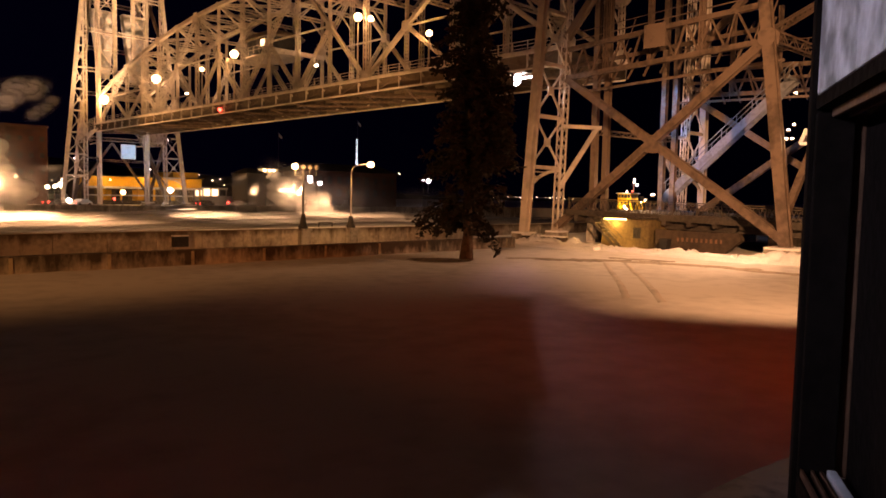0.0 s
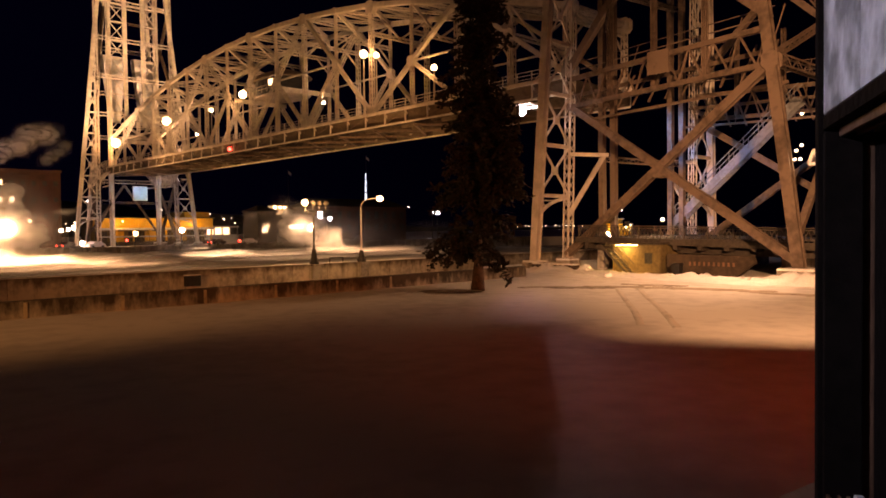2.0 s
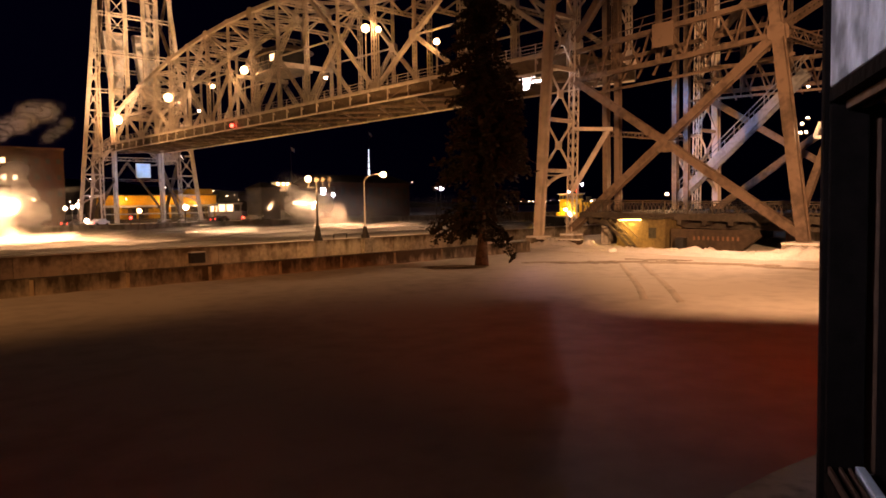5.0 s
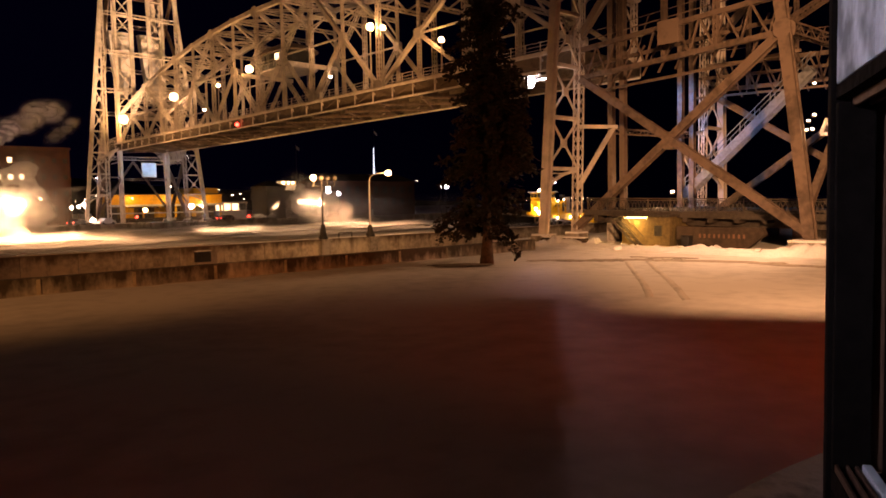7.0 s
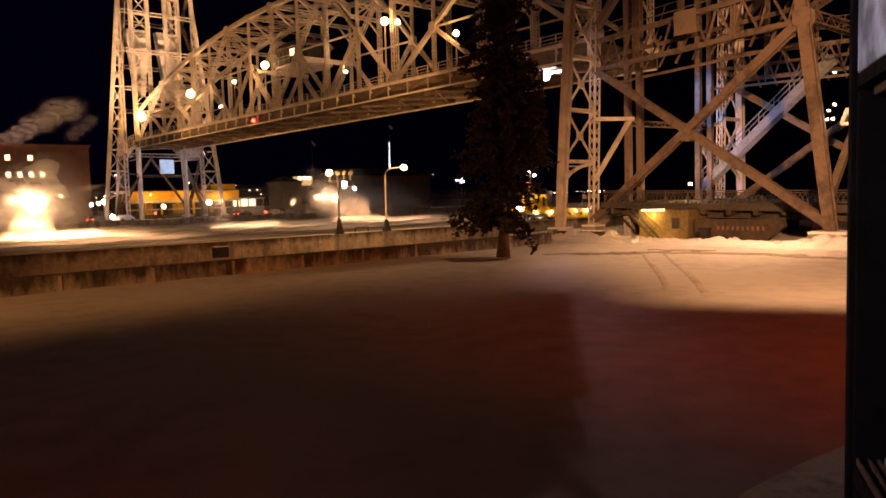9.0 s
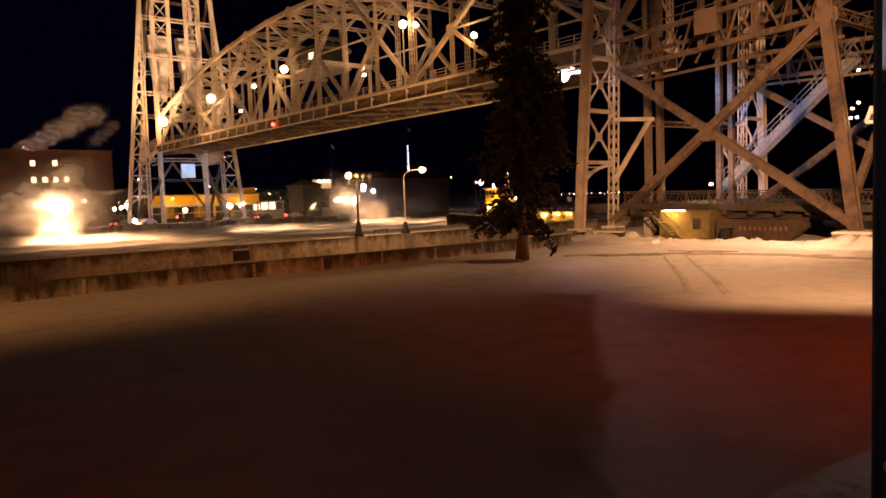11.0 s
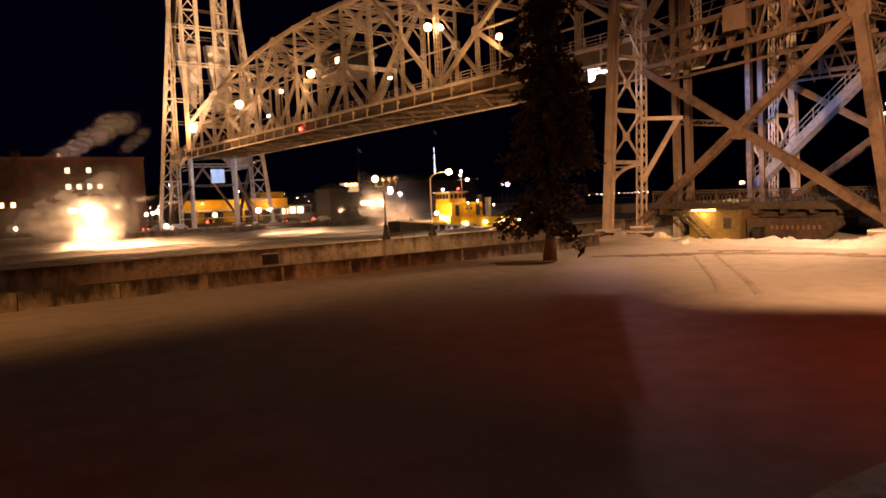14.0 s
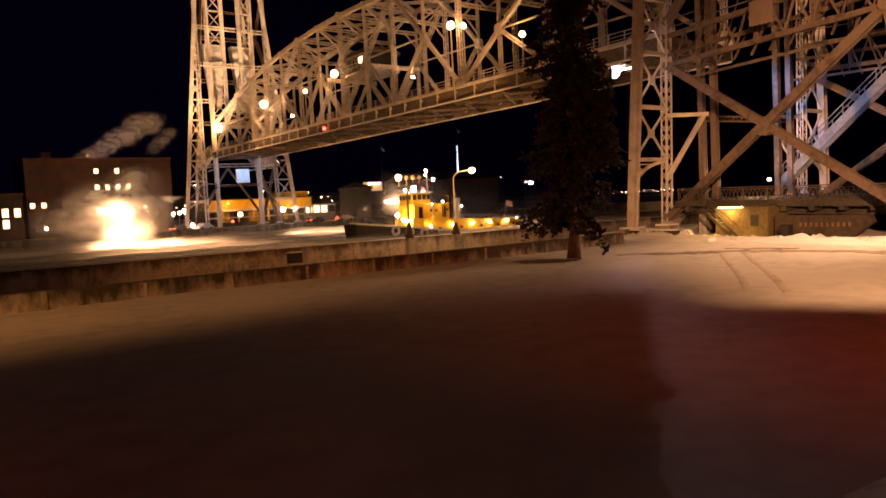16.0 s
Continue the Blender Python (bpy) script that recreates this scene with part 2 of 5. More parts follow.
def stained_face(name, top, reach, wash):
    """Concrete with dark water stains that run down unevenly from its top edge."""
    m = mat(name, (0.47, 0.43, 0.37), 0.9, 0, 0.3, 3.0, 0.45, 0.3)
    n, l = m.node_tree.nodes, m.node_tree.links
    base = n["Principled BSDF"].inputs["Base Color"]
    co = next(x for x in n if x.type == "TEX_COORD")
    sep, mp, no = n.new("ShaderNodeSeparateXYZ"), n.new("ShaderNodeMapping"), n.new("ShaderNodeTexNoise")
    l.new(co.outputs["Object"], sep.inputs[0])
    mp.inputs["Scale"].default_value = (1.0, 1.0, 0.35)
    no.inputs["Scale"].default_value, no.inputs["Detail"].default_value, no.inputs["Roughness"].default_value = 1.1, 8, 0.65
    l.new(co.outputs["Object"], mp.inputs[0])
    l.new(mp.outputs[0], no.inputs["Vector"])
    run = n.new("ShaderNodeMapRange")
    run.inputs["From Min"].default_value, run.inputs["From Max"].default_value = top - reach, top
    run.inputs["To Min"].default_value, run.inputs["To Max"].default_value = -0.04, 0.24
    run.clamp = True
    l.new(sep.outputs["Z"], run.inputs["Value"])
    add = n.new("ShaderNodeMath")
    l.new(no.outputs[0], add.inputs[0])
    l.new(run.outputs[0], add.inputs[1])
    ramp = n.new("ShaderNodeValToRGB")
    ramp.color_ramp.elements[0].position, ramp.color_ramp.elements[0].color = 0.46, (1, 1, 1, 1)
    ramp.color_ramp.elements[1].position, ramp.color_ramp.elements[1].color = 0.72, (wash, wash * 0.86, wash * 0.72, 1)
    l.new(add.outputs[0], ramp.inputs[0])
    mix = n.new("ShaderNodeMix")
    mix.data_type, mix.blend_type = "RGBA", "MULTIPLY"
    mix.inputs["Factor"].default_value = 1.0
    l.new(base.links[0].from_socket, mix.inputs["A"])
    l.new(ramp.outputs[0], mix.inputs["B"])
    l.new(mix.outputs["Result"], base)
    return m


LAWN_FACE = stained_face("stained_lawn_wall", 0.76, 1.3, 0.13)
QUAY_FACE = stained_face("stained_quay_wall", 0.30, 0.75, 0.25)


def canal_wall(name, p0, p1, z0, z1, q0, q1, label, cope=0.0, face=None, strips=False):
    ob = thing(name, SITE, label, "wall", kind="structure")
    q = q0
    while q < q1:
        e = min(q + 4.0, q1)
        part("wall_section", boxed(q + 0.015, e - 0.015, p0, p1, z0, z1, bevel=0.03), face or CONCRETE, ob)
        if strips:
            part("joint_strip", boxed(q - 0.08, q + 0.08, p0 - 0.03, p0 - 0.004, z0, z1 - 0.06, bevel=0.008), JOINT, ob, "pale mortared joint")
        if cope:
            part("coping", boxed(q + 0.01, e - 0.01, p0 - 0.06, p1 + 0.06, z1 + 0.004, z1 + cope, bevel=0.02), SNOW, ob)
        q = e
    return ob


JOINT = mat("pale_joint_mortar", (0.34, 0.29, 0.21), 0.9, 0, 0.35, 4.0, 0.8, 0.3)
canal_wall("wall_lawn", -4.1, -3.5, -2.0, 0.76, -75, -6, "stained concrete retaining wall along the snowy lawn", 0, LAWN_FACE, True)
canal_wall("wall_quay", 21.5, 22.3, -6, 0.30, -110, 90, "stained concrete parapet along the canal", 0.05, QUAY_FACE)
canal_wall("wall_far_quay", 112, 113, -6, 0.75, -120, 140, "weathered concrete quay across the canal")

bm = bmesh.new()
box(bm, -2500, 2500, 113, 3500, -6, 0.45)
far = part("far_ground", bm, SNOW, None, "snowy far bank of the canal")
far.matrix_world = SITE
tagged(far, category="ground", kind="structure")

# faint tyre tracks pressed into the snow
def tyre_track(x0, y0, x1, y1, width):
    bm = bmesh.new()
    rows = []
    for i in range(41):
        f = i / 40
        x, y = x0 + (x1 - x0) * f + 0.08 * math.sin(f * 5), y0 + (y1 - y0) * f
        rows.append([bm.verts.new((x + k * width / 2 * (1 + 0.25 * noise.noise((y, k, 4))), y, snow_height(x, y) + (0.03 if abs(k) < 1 else -0.03))) for k in (-1, -0.7, 0.7, 1)])
    for a, b in zip(rows, rows[1:]):
        for k in range(3):
            bm.faces.new((a[k], a[k + 1], b[k + 1], b[k]))
    tagged(part("tyre_track", bm, PATH, None, "faint tyre track pressed into the snow", True), category="track", kind="structure")


PATH = mat("pressed_snow", (0.60, 0.56, 0.52), 0.85, 0, 0.25, 5.0, 0.7, 0.2)
tyre_track(7.5, 26.0, 10.6, 41, 0.36)
tyre_track(8.5, 25.0, 11.8, 41, 0.36)

# trodden, half-bare streaks where the plough has scraped along the tower foot
SCRAPED = mat("scraped_dirty_snow", (0.36, 0.31, 0.25), 0.9, 0, 0.5, 5.0, 1.2, 0.4)


def scraped_streak(x, y, length, width, turn, seed):
    bm = bmesh.new()
    m = pose(x, y, 0, 0, 0, turn)
    n = 40
    rows = []
    for i in range(n + 1):
        u = i / n * 2 - 1
        w = 3.4 * width * (1 - u * u) ** 0.5 * (0.6 + 0.9 * abs(noise.noise((u * 5, seed, 0))))
        mid = 0.35 * noise.noise((u * 2.5, seed, 7))
        row = []
        for k in (-1, -0.5, 0.5, 1):
            c = m @ Vector((u * length / 2, mid + k * w / 2, 0))
            c.z = snow_height(c.x, c.y) + (0.035 if abs(k) < 1 else -0.01)
            row.append(bm.verts.new(c))
        rows.append(row)
    for a, b in zip(rows, rows[1:]):
        for k in range(3):
            bm.faces.new((a[k], a[k + 1], b[k + 1], b[k]))
    tagged(part("scraped_streak", bm, SCRAPED, None, "scraped dirty streak in the ploughed snow", True), category="track", kind="structure")


for i, (x, y, l, w, t) in enumerate(((9.5, 42.6, 6, 0.7, -3), (12.6, 41.6, 5, 0.5, -22), (15.6, 40.2, 7, 0.7, -38), (18.6, 36.4, 4.5, 0.5, -45), (13.4, 43.6, 4, 0.5, -30), (6.5, 43.4, 3, 0.4, 5))):
    scraped_streak(x, y, l, w, t, i * 4.7)

# ploughed lumps of snow along the foot of the tower and the hut
def snow_lumps():
    rng = random.Random(31)
    bm = bmesh.new()
    for k in range(150):
        p = rng.uniform(-24, 0.5)
        q = -1.2 + rng.gauss(0, 0.55) + 0.5 * math.sin(p * 0.7)
        r = rng.uniform(0.08, 0.34)
        w = at(q, p, 0)
        m = Matrix.Translation((w.x, w.y, snow_height(w.x, w.y) + r * 0.15)) @ Matrix.Rotation(rng.uniform(0, 6.3), 4, "Z") @ Matrix.Diagonal((rng.uniform(0.9, 1.7), rng.uniform(0.8, 1.2), rng.uniform(0.5, 0.9), 1))
        made = bmesh.ops.create_icosphere(bm, subdivisions=2, radius=r, matrix=m)["verts"]
        for v in made:
            v.co += Vector(noise.noise_vector(v.co * 3.1)) * r * 0.55
    ob = part("snow_lumps", bm, SNOW, None, "rough ploughed lumps of snow along the tower foot", True)
    tagged(ob, category="snow", kind="stuff")


snow_lumps()

# ================= the bridge =================
def gusset(parent, place, size, across=(0, 1, 0), thick=0.9):
    """A pair of riveted plates at a joint, lying in the plane of the truss."""
    bm = bmesh.new()
    for k in (-1, 1):
        x = place[0] + k * thick / 2
        pts = [(-1, -0.6), (-0.6, -1), (0.6, -1), (1, -0.6), (1, 0.6), (0.6, 1), (-0.6, 1), (-1, 0.6)]
        lo = [bm.verts.new((x - 0.02, place[1] + a * size, place[2] + c * size)) for a, c in pts]
        hi = [bm.verts.new((x + 0.02, place[1] + a * size, place[2] + c * size)) for a, c in pts]
        bm.faces.new(lo[::-1])
        bm.faces.new(hi)
        for i in range(8):
            bm.faces.new((lo[i], lo[(i + 1) % 8], hi[(i + 1) % 8], hi[i]))
    return part("gusset_plate", bm, STEEL, parent)


SPAN_END, SPAN_FAR, DECK = 2.3, 121.5, 17.5
NODES = 8
STEP = (SPAN_FAR - SPAN_END) / NODES


def chord_z(p):
    """Height of the arched top chord."""
    u = abs(p - 60.5) / 60.0
    return 33.3 - 9.6 * u ** 2.0


def lift_span():
    ob = thing("lift_span", SITE, "silver steel truss lift span with arched top, raised over canal", "bridge")
    ps = [SPAN_END + STEP * i for i in range(NODES + 1)]
    half = [SPAN_END + STEP / 2 * i for i in range(2 * NODES + 1)]
    s = (1, 0, 0)
    for q in (8.4, 17.6):
        for a, b in zip(half, half[1:]):
            member(ob, "top_chord", (q, a, chord_z(a)), (q, b, chord_z(b)), 0.55, 0.6, "channel", s)
            member(ob, "bottom_chord", (q, a, DECK + 0.25), (q, b, DECK + 0.25), 0.5, 0.5, "channel", s)
        for i in range(NODES):
            lo, hi = (ps[i], ps[i + 1]) if i % 2 == 0 else (ps[i + 1], ps[i])
            m = (lo + hi) / 2
            zlo, zhi = DECK + 0.3, chord_z(hi)
            zm = (zlo + zhi) / 2
            member(ob, "diagonal", (q, lo, zlo), (q, hi, zhi), 0.5, 0.42, "channel" if i < 3 else "laced", s)
            member(ob, "sub_diagonal", (q, m, zm), (q, hi, zlo), 0.34, 0.3, "laced", s)
            member(ob, "sub_vertical", (q, m, zm), (q, m, zlo), 0.3, 0.3, "laced", s)
            member(ob, "hanger", (q, m, zm), (q, m, chord_z(m)), 0.24, 0.24, "laced", s)
            member(ob, "sub_strut", (q, m, zm), (q, hi, zm), 0.2, 0.2, "plain", s)
            gusset(ob, (q, m, zm), 0.6, thick=0.55)
            gusset(ob, (q, m, chord_z(m)), 0.4, thick=0.6)
        for i, p in enumerate(ps):
            member(ob, "vertical", (q, p, DECK + 0.3), (q, p, chord_z(p)), 0.45, 0.42, "laced", s)
            gusset(ob, (q, p, DECK + 0.5), 0.75, thick=0.62)
            gusset(ob, (q, p, chord_z(p) - 0.2), 0.75, thick=0.66)
    for i, p in enumerate(half):
        z = chord_z(p)
        low = max(DECK + 5.6, z - 3.4)
        member(ob, "top_strut", (8.4, p, z), (17.6, p, z), 0.4, 0.4, "laced")
        member(ob, "sway_strut", (8.4, p, low), (17.6, p, low), 0.3, 0.4, "laced")
        member(ob, "sway_brace", (8.4, p, z - 0.2), (13, p, low), 0.2, 0.2, "plain")
        member(ob, "sway_brace", (17.6, p, z - 0.2), (13, p, low), 0.2, 0.2, "plain")
        member(ob, "knee_brace", (8.4, p, low - 2.2), (10.6, p, low), 0.18, 0.18, "plain")
        member(ob, "knee_brace", (17.6, p, low - 2.2), (15.4, p, low), 0.18, 0.18, "plain")
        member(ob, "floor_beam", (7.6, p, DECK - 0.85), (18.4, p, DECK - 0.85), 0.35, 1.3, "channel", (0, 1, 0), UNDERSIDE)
        if i < 2 * NODES:
            n = half[i + 1]
            member(ob, "top_lateral", (8.4, p, z), (17.6, n, chord_z(n)), 0.26, 0.26, "laced")
            member(ob, "top_lateral", (17.6, p, z), (8.4, n, chord_z(n)), 0.26, 0.26, "laced")
            member(ob, "bottom_lateral", (8.6, p, DECK - 1.6), (17.4, n, DECK - 1.6), 0.3, 0.2, material=SHADED_RUST)
            member(ob, "bottom_lateral", (17.4, p, DECK - 1.6), (8.6, n, DECK - 1.8), 0.3, 0.2, material=SHADED_RUST)
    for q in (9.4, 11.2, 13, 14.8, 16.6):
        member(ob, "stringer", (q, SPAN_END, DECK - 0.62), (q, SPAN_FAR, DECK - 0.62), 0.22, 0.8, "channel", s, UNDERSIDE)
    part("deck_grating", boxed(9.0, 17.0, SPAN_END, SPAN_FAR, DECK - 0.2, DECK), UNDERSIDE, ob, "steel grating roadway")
    for q in (7.3, 18.7):
        k = 1 if q > 13 else -1
        part("walkway", boxed(min(q, q - k * 1.0), max(q, q - k * 1.0), SPAN_END, SPAN_FAR, DECK - 0.08, DECK + 0.06), SHADED_RUST, ob)
        part("fascia", boxed(q - 0.06, q + 0.06, SPAN_END, SPAN_FAR, DECK - 0.16, DECK + 0.16), STEEL, ob)
        part("lower_flange", boxed(q - 0.08, q + 0.08, SPAN_END, SPAN_FAR, DECK - 1.64, DECK - 1.46), STEEL, ob)
        # dark recessed plate stands for the shaded gap between the ribs
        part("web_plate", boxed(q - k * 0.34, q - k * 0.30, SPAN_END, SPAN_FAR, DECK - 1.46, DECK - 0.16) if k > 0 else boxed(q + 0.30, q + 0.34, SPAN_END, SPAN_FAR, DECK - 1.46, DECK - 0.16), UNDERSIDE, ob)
        for i in range(NODES * 4 + 1):
            p = SPAN_END + i * STEP / 4
            member(ob, "web_rib", (q, p, DECK - 1.46), (q, p, DECK - 0.16), 0.12, 0.14, "plain", (0, 1, 0))
            if i < NODES * 4:
                member(ob, "web_lacing", (q, p, DECK - (1.44 if i % 2 else 0.2)), (q, p + STEP / 4, DECK - (0.2 if i % 2 else 1.44)), 0.08, 0.08, "plain", None, SHADED_RUST)
        for z in (0.45, 0.8, 1.15):
            member(ob, "handrail", (q, SPAN_END, DECK + z), (q, SPAN_FAR, DECK + z), 0.05, 0.05)
        for i in range(NODES * 8 + 1):
            p = SPAN_END + i * STEP / 8
            member(ob, "rail_post", (q, p, DECK), (q, p, DECK + 1.2), 0.07, 0.07)
            if i % 2 == 0:
                member(ob, "bracket", (q, p, DECK - 0.3), (q - k * 1.2, p, DECK - 1.3), 0.12, 0.16)
    # operator's house at midspan
    def cabin_ring(grow, z0, z1, crown=0.0):
        bm = bmesh.new()
        outline = []
        for k in range(24):
            t = 2 * math.pi * k / 24
            cx, cy = math.cos(t), math.sin(t)
            outline.append((13 + (3.0 + grow) * math.copysign(abs(cx) ** 0.6, cx), 60.5 + (4.5 + grow) * math.copysign(abs(cy) ** 0.6, cy)))
        steps = [(1.0, z0), (1.0, z1)] + ([(0.82, z1 + crown * 0.55), (0.5, z1 + crown * 0.9), (0.1, z1 + crown)] if crown else [])
        rings = [[bm.verts.new((13 + (x - 13) * f, 60.5 + (y - 60.5) * f, z)) for x, y in outline] for f, z in steps]
        for r0, r1 in zip(rings, rings[1:]):
            for k in range(24):
                bm.faces.new((r0[k], r0[(k + 1) % 24], r1[(k + 1) % 24], r1[k]))
        bm.faces.new(rings[0][::-1])
        bm.faces.new(rings[-1])
        return bm
    house = part("operator_house", cabin_ring(0.0, DECK + 7.0, DECK + 9.4), IRON, ob, "small rounded steel operator's cabin over the roadway")
    part("cabin_roof", cabin_ring(0.5, DECK + 9.404, DECK + 9.6, 1.3), SHADED_RUST, house, "shallow domed cabin roof")
    part("cabin_floor", cabin_ring(0.3, DECK + 6.75, DECK + 6.99), STEEL, house)
    for z in (7.5, 8.0):
        member(ob, "cabin_rail", (9.0, 55.2, DECK + z), (9.0, 65.8, DECK + z), 0.06, 0.06)
    for i in range(8):
        member(ob, "cabin_rail_post", (9.0, 55.2 + 10.6 * i / 7, DECK + 7.0), (9.0, 55.2 + 10.6 * i / 7, DECK + 8.05), 0.06, 0.06)
    for p in (57.6, 58.9, 60.2, 61.5, 62.8):
        part("cabin_window", boxed(9.93, 10.05, p - 0.5, p + 0.5, DECK + 8.2, DECK + 9.1), GLOW_WINDOW if p in (57.6, 58.9) else BLACK, house)
    for p in (54, 67):
        member(ob, "cabin_girder", (8.4, p, DECK + 6.8), (17.6, p, DECK + 6.8), 0.4, 0.6, "channel")
    return ob


lift_span()


def tower(name, m, depth, inset, skew, taper, label):
    """One bridge tower in its own frame: x across, y towards the canal, z up; paired lattice legs at the canal side, raked legs behind."""
    ob = thing(name, m, label, "bridge tower", "bridge towers")
    top = 60.0
    S = (1, 0, 0)

    def sk(s):
        return skew if s > 0 else 0.0

    def front(s, z):
        return (s * (13.0 - taper * z), -0.02 * z + sk(s), z)

    def inner(s, z):
        return (s * (8.4 - 0.012 * z), -0.02 * z + sk(s), z)

    def back(s, z):
        return (s * (13.0 - inset - 0.065 * z), -depth + 0.155 * z * depth / 21.3 + sk(s) * 0.3, z)
    for s in (-1, 1):
        member(ob, "front_leg", front(s, 0.5), front(s, top), 0.68, 0.66, "channel", S)
        member(ob, "inner_leg", inner(s, 0.5), inner(s, top), 0.62, 0.55, "laced", S)
        member(ob, "back_leg", back(s, 0.6), back(s, top), 0.66, 0.7, "channel", S)
        zs = [1.5, 6.3, 10.6, 15.0, 19.4, 23.8, 28.2, 32.6, 37, 41.4, 45.8, 50.2, 54.6]
        for a, b in zip(zs, zs[1:]):
            member(ob, "lattice_strut", front(s, b), inner(s, b), 0.3, 0.3, "channel", (0, 1, 0))
            if a > 2:
                member(ob, "lattice_brace", front(s, a), inner(s, b), 0.14, 0.14, "plain", (0, 1, 0))
                member(ob, "lattice_brace", inner(s, a), front(s, b), 0.14, 0.14, "plain", (0, 1, 0))
                c = (Vector(front(s, a)) + Vector(inner(s, b)) + Vector(inner(s, a)) + Vector(front(s, b))) / 4
                part("lattice_plate", boxed(c.x - 0.35, c.x + 0.35, c.y - 0.1, c.y + 0.1, c.z - 0.35, c.z + 0.35, bevel=0.04), STEEL, ob)
        # curved portal bracket below the first strut
        a, b = Vector(front(s, 3.6)), Vector(inner(s, 6.1))
        prev = a
        for i in range(1, 9):
            t = math.pi / 2 * i / 8
            pt = Vector((a.x + (b.x - a.x) * (1 - math.cos(t)), a.y, a.z + (b.z - a.z) * math.sin(t)))
            member(ob, "arch_bracket", prev, pt, 0.2, 0.24, "plain", (0, 1, 0))
            if i in (2, 4, 6):
                member(ob, "arch_stay", pt, (a.x + (b.x - a.x) * 0.05, a.y, 5.9), 0.1, 0.1, "plain", (0, 1, 0))
            prev = pt
        # the great cross braces of the side face
        for z0, z1 in ((1.2, 14.2), (17.5, 33.0), (35.0, 52.0)):
            member(ob, "cross_brace", inner(s, z0), back(s, z1), 0.6, 0.58, "channel", S)
            member(ob, "cross_brace", back(s, z0), inner(s, z1), 0.58, 0.56, "channel", S)
            c = Vector(inner(s, (z0 + z1) / 2)).lerp(Vector(back(s, (z0 + z1) / 2)), 0.5)
            gusset(ob, c, 0.45, thick=0.68)
        for z in (14.1, 16.5, 33.5, 52.5):
            member(ob, "side_girder", inner(s, z), back(s, z), 0.42, 0.36, "channel", S)
        n = 18
        for i in range(n):
            za, zb = (14.1, 16.5) if i % 2 else (16.5, 14.1)
            a = Vector(inner(s, za)).lerp(Vector(back(s, za)), i / n)
            b = Vector(inner(s, zb)).lerp(Vector(back(s, zb)), (i + 1) / n)
            member(ob, "girder_web", a, b, 0.14, 0.14, "plain", S)
        for i in range(1, 4):
            a = Vector(inner(s, 18.0)).lerp(Vector(back(s, 18.0)), i / 4)
            member(ob, "girder_post", (a.x, a.y, 14.2), (a.x, a.y, 22), 0.28, 0.28, "laced", S)
        # service walkway, brackets and conduits along the girder
        for k, (dz, w, h) in enumerate(((15.2, 0.12, 0.3), (17.6, 0.08, 0.08), (18.4, 0.06, 0.06), (13.2, 0.16, 0.2))):
            a, b = Vector(inner(s, dz)), Vector(back(s, dz))
            off = Vector((-s * (0.9 + 0.5 * k), 0, 0))
            member(ob, "service_beam", a + off, b + off, w, h, "plain", S)
        for i in range(12):
            f = (i + 0.5) / 12
            a = Vector(inner(s, 13.2)).lerp(Vector(back(s, 13.2)), f)
            member(ob, "bracket", a, a + Vector((-s * 2.6, 0, 3.0)), 0.1, 0.14, "plain", S)
            if i % 2:
                member(ob, "tie_rod", a + Vector((-s * 1.2, 0.6, 0.2)), a + Vector((-s * 2.2, -0.6, 5.2)), 0.07, 0.07, "plain", S)
        # joint plates on the raked leg
        for z in (14.3, 33.2):
            x, y, _ = back(s, z)
            gusset(ob, (x, y, z), 0.55, thick=0.78)
    # cross frames between the two sides
    for leg, zs in ((inner, (28, 36, 44, 52)), (back, (14.5, 24, 33.5, 43, 52.5))):
        for a in zs:
            member(ob, "cross_strut", leg(-1, a), leg(1, a), 0.45, 0.7, "laced")
        for a, b in zip(zs, zs[1:]) if skew else ():
            member(ob, "cross_frame_brace", leg(-1, a), leg(1, b), 0.4, 0.4, "laced")
            member(ob, "cross_frame_brace", leg(1, a), leg(-1, b), 0.4, 0.4, "laced")
    for s in (-1, 1):
        k = back(s, 8.2)
        member(ob, "sway_leg", back(s, 2.6), (0, k[1], 13.8), 0.42, 0.42, "channel")
    # guide columns of the lift span
    for x in (-5.0, 5.0):
        for y in (-1.4, -2.6):
            member(ob, "guide_column", (x, y + sk(x) * 0.4, 0.4), (x, y + sk(x) * 0.4, top), 0.5, 0.5, "channel", S)
    for z in (9.6, 24.5, 36, 48):
        member(ob, "column_tie", (-5, -2.0, z), (5, -2.0 + skew * 0.4, z), 0.35, 0.4, "laced")
    for s in (-1, 1):
        member(ob, "knee_brace", inner(s, 4.6), (s * 5.0, -1.6, 10.0), 0.3, 0.34, "channel")
        member(ob, "tie_beam", inner(s, 10.0), (s * 5.0, -2.0, 10.0), 0.26, 0.3, "plain")
    if not skew:
        for x in (-1.9, 1.9):
            member(ob, "lift_column", (x, -1.0, 26.0), (x, -1.0, top), 0.75, 0.6, "channel", S)
        for s in (-1, 1):
            for i in range(9):
                z = 25.0 + 3.8 * i
                member(ob, "column_lacing", (s * 1.9, -1.0, z), (s * 5.0, -1.4, z + 3.8), 0.16, 0.16, "plain", (0, 1, 0))
                member(ob, "column_lacing", (s * 5.0, -1.4, z), (s * 1.9, -1.0, z + 3.8), 0.16, 0.16, "plain", (0, 1, 0))
                member(ob, "column_rung", (s * 1.9, -1.0, z), (s * 5.0, -1.4, z), 0.2, 0.24, "plain", (0, 1, 0))
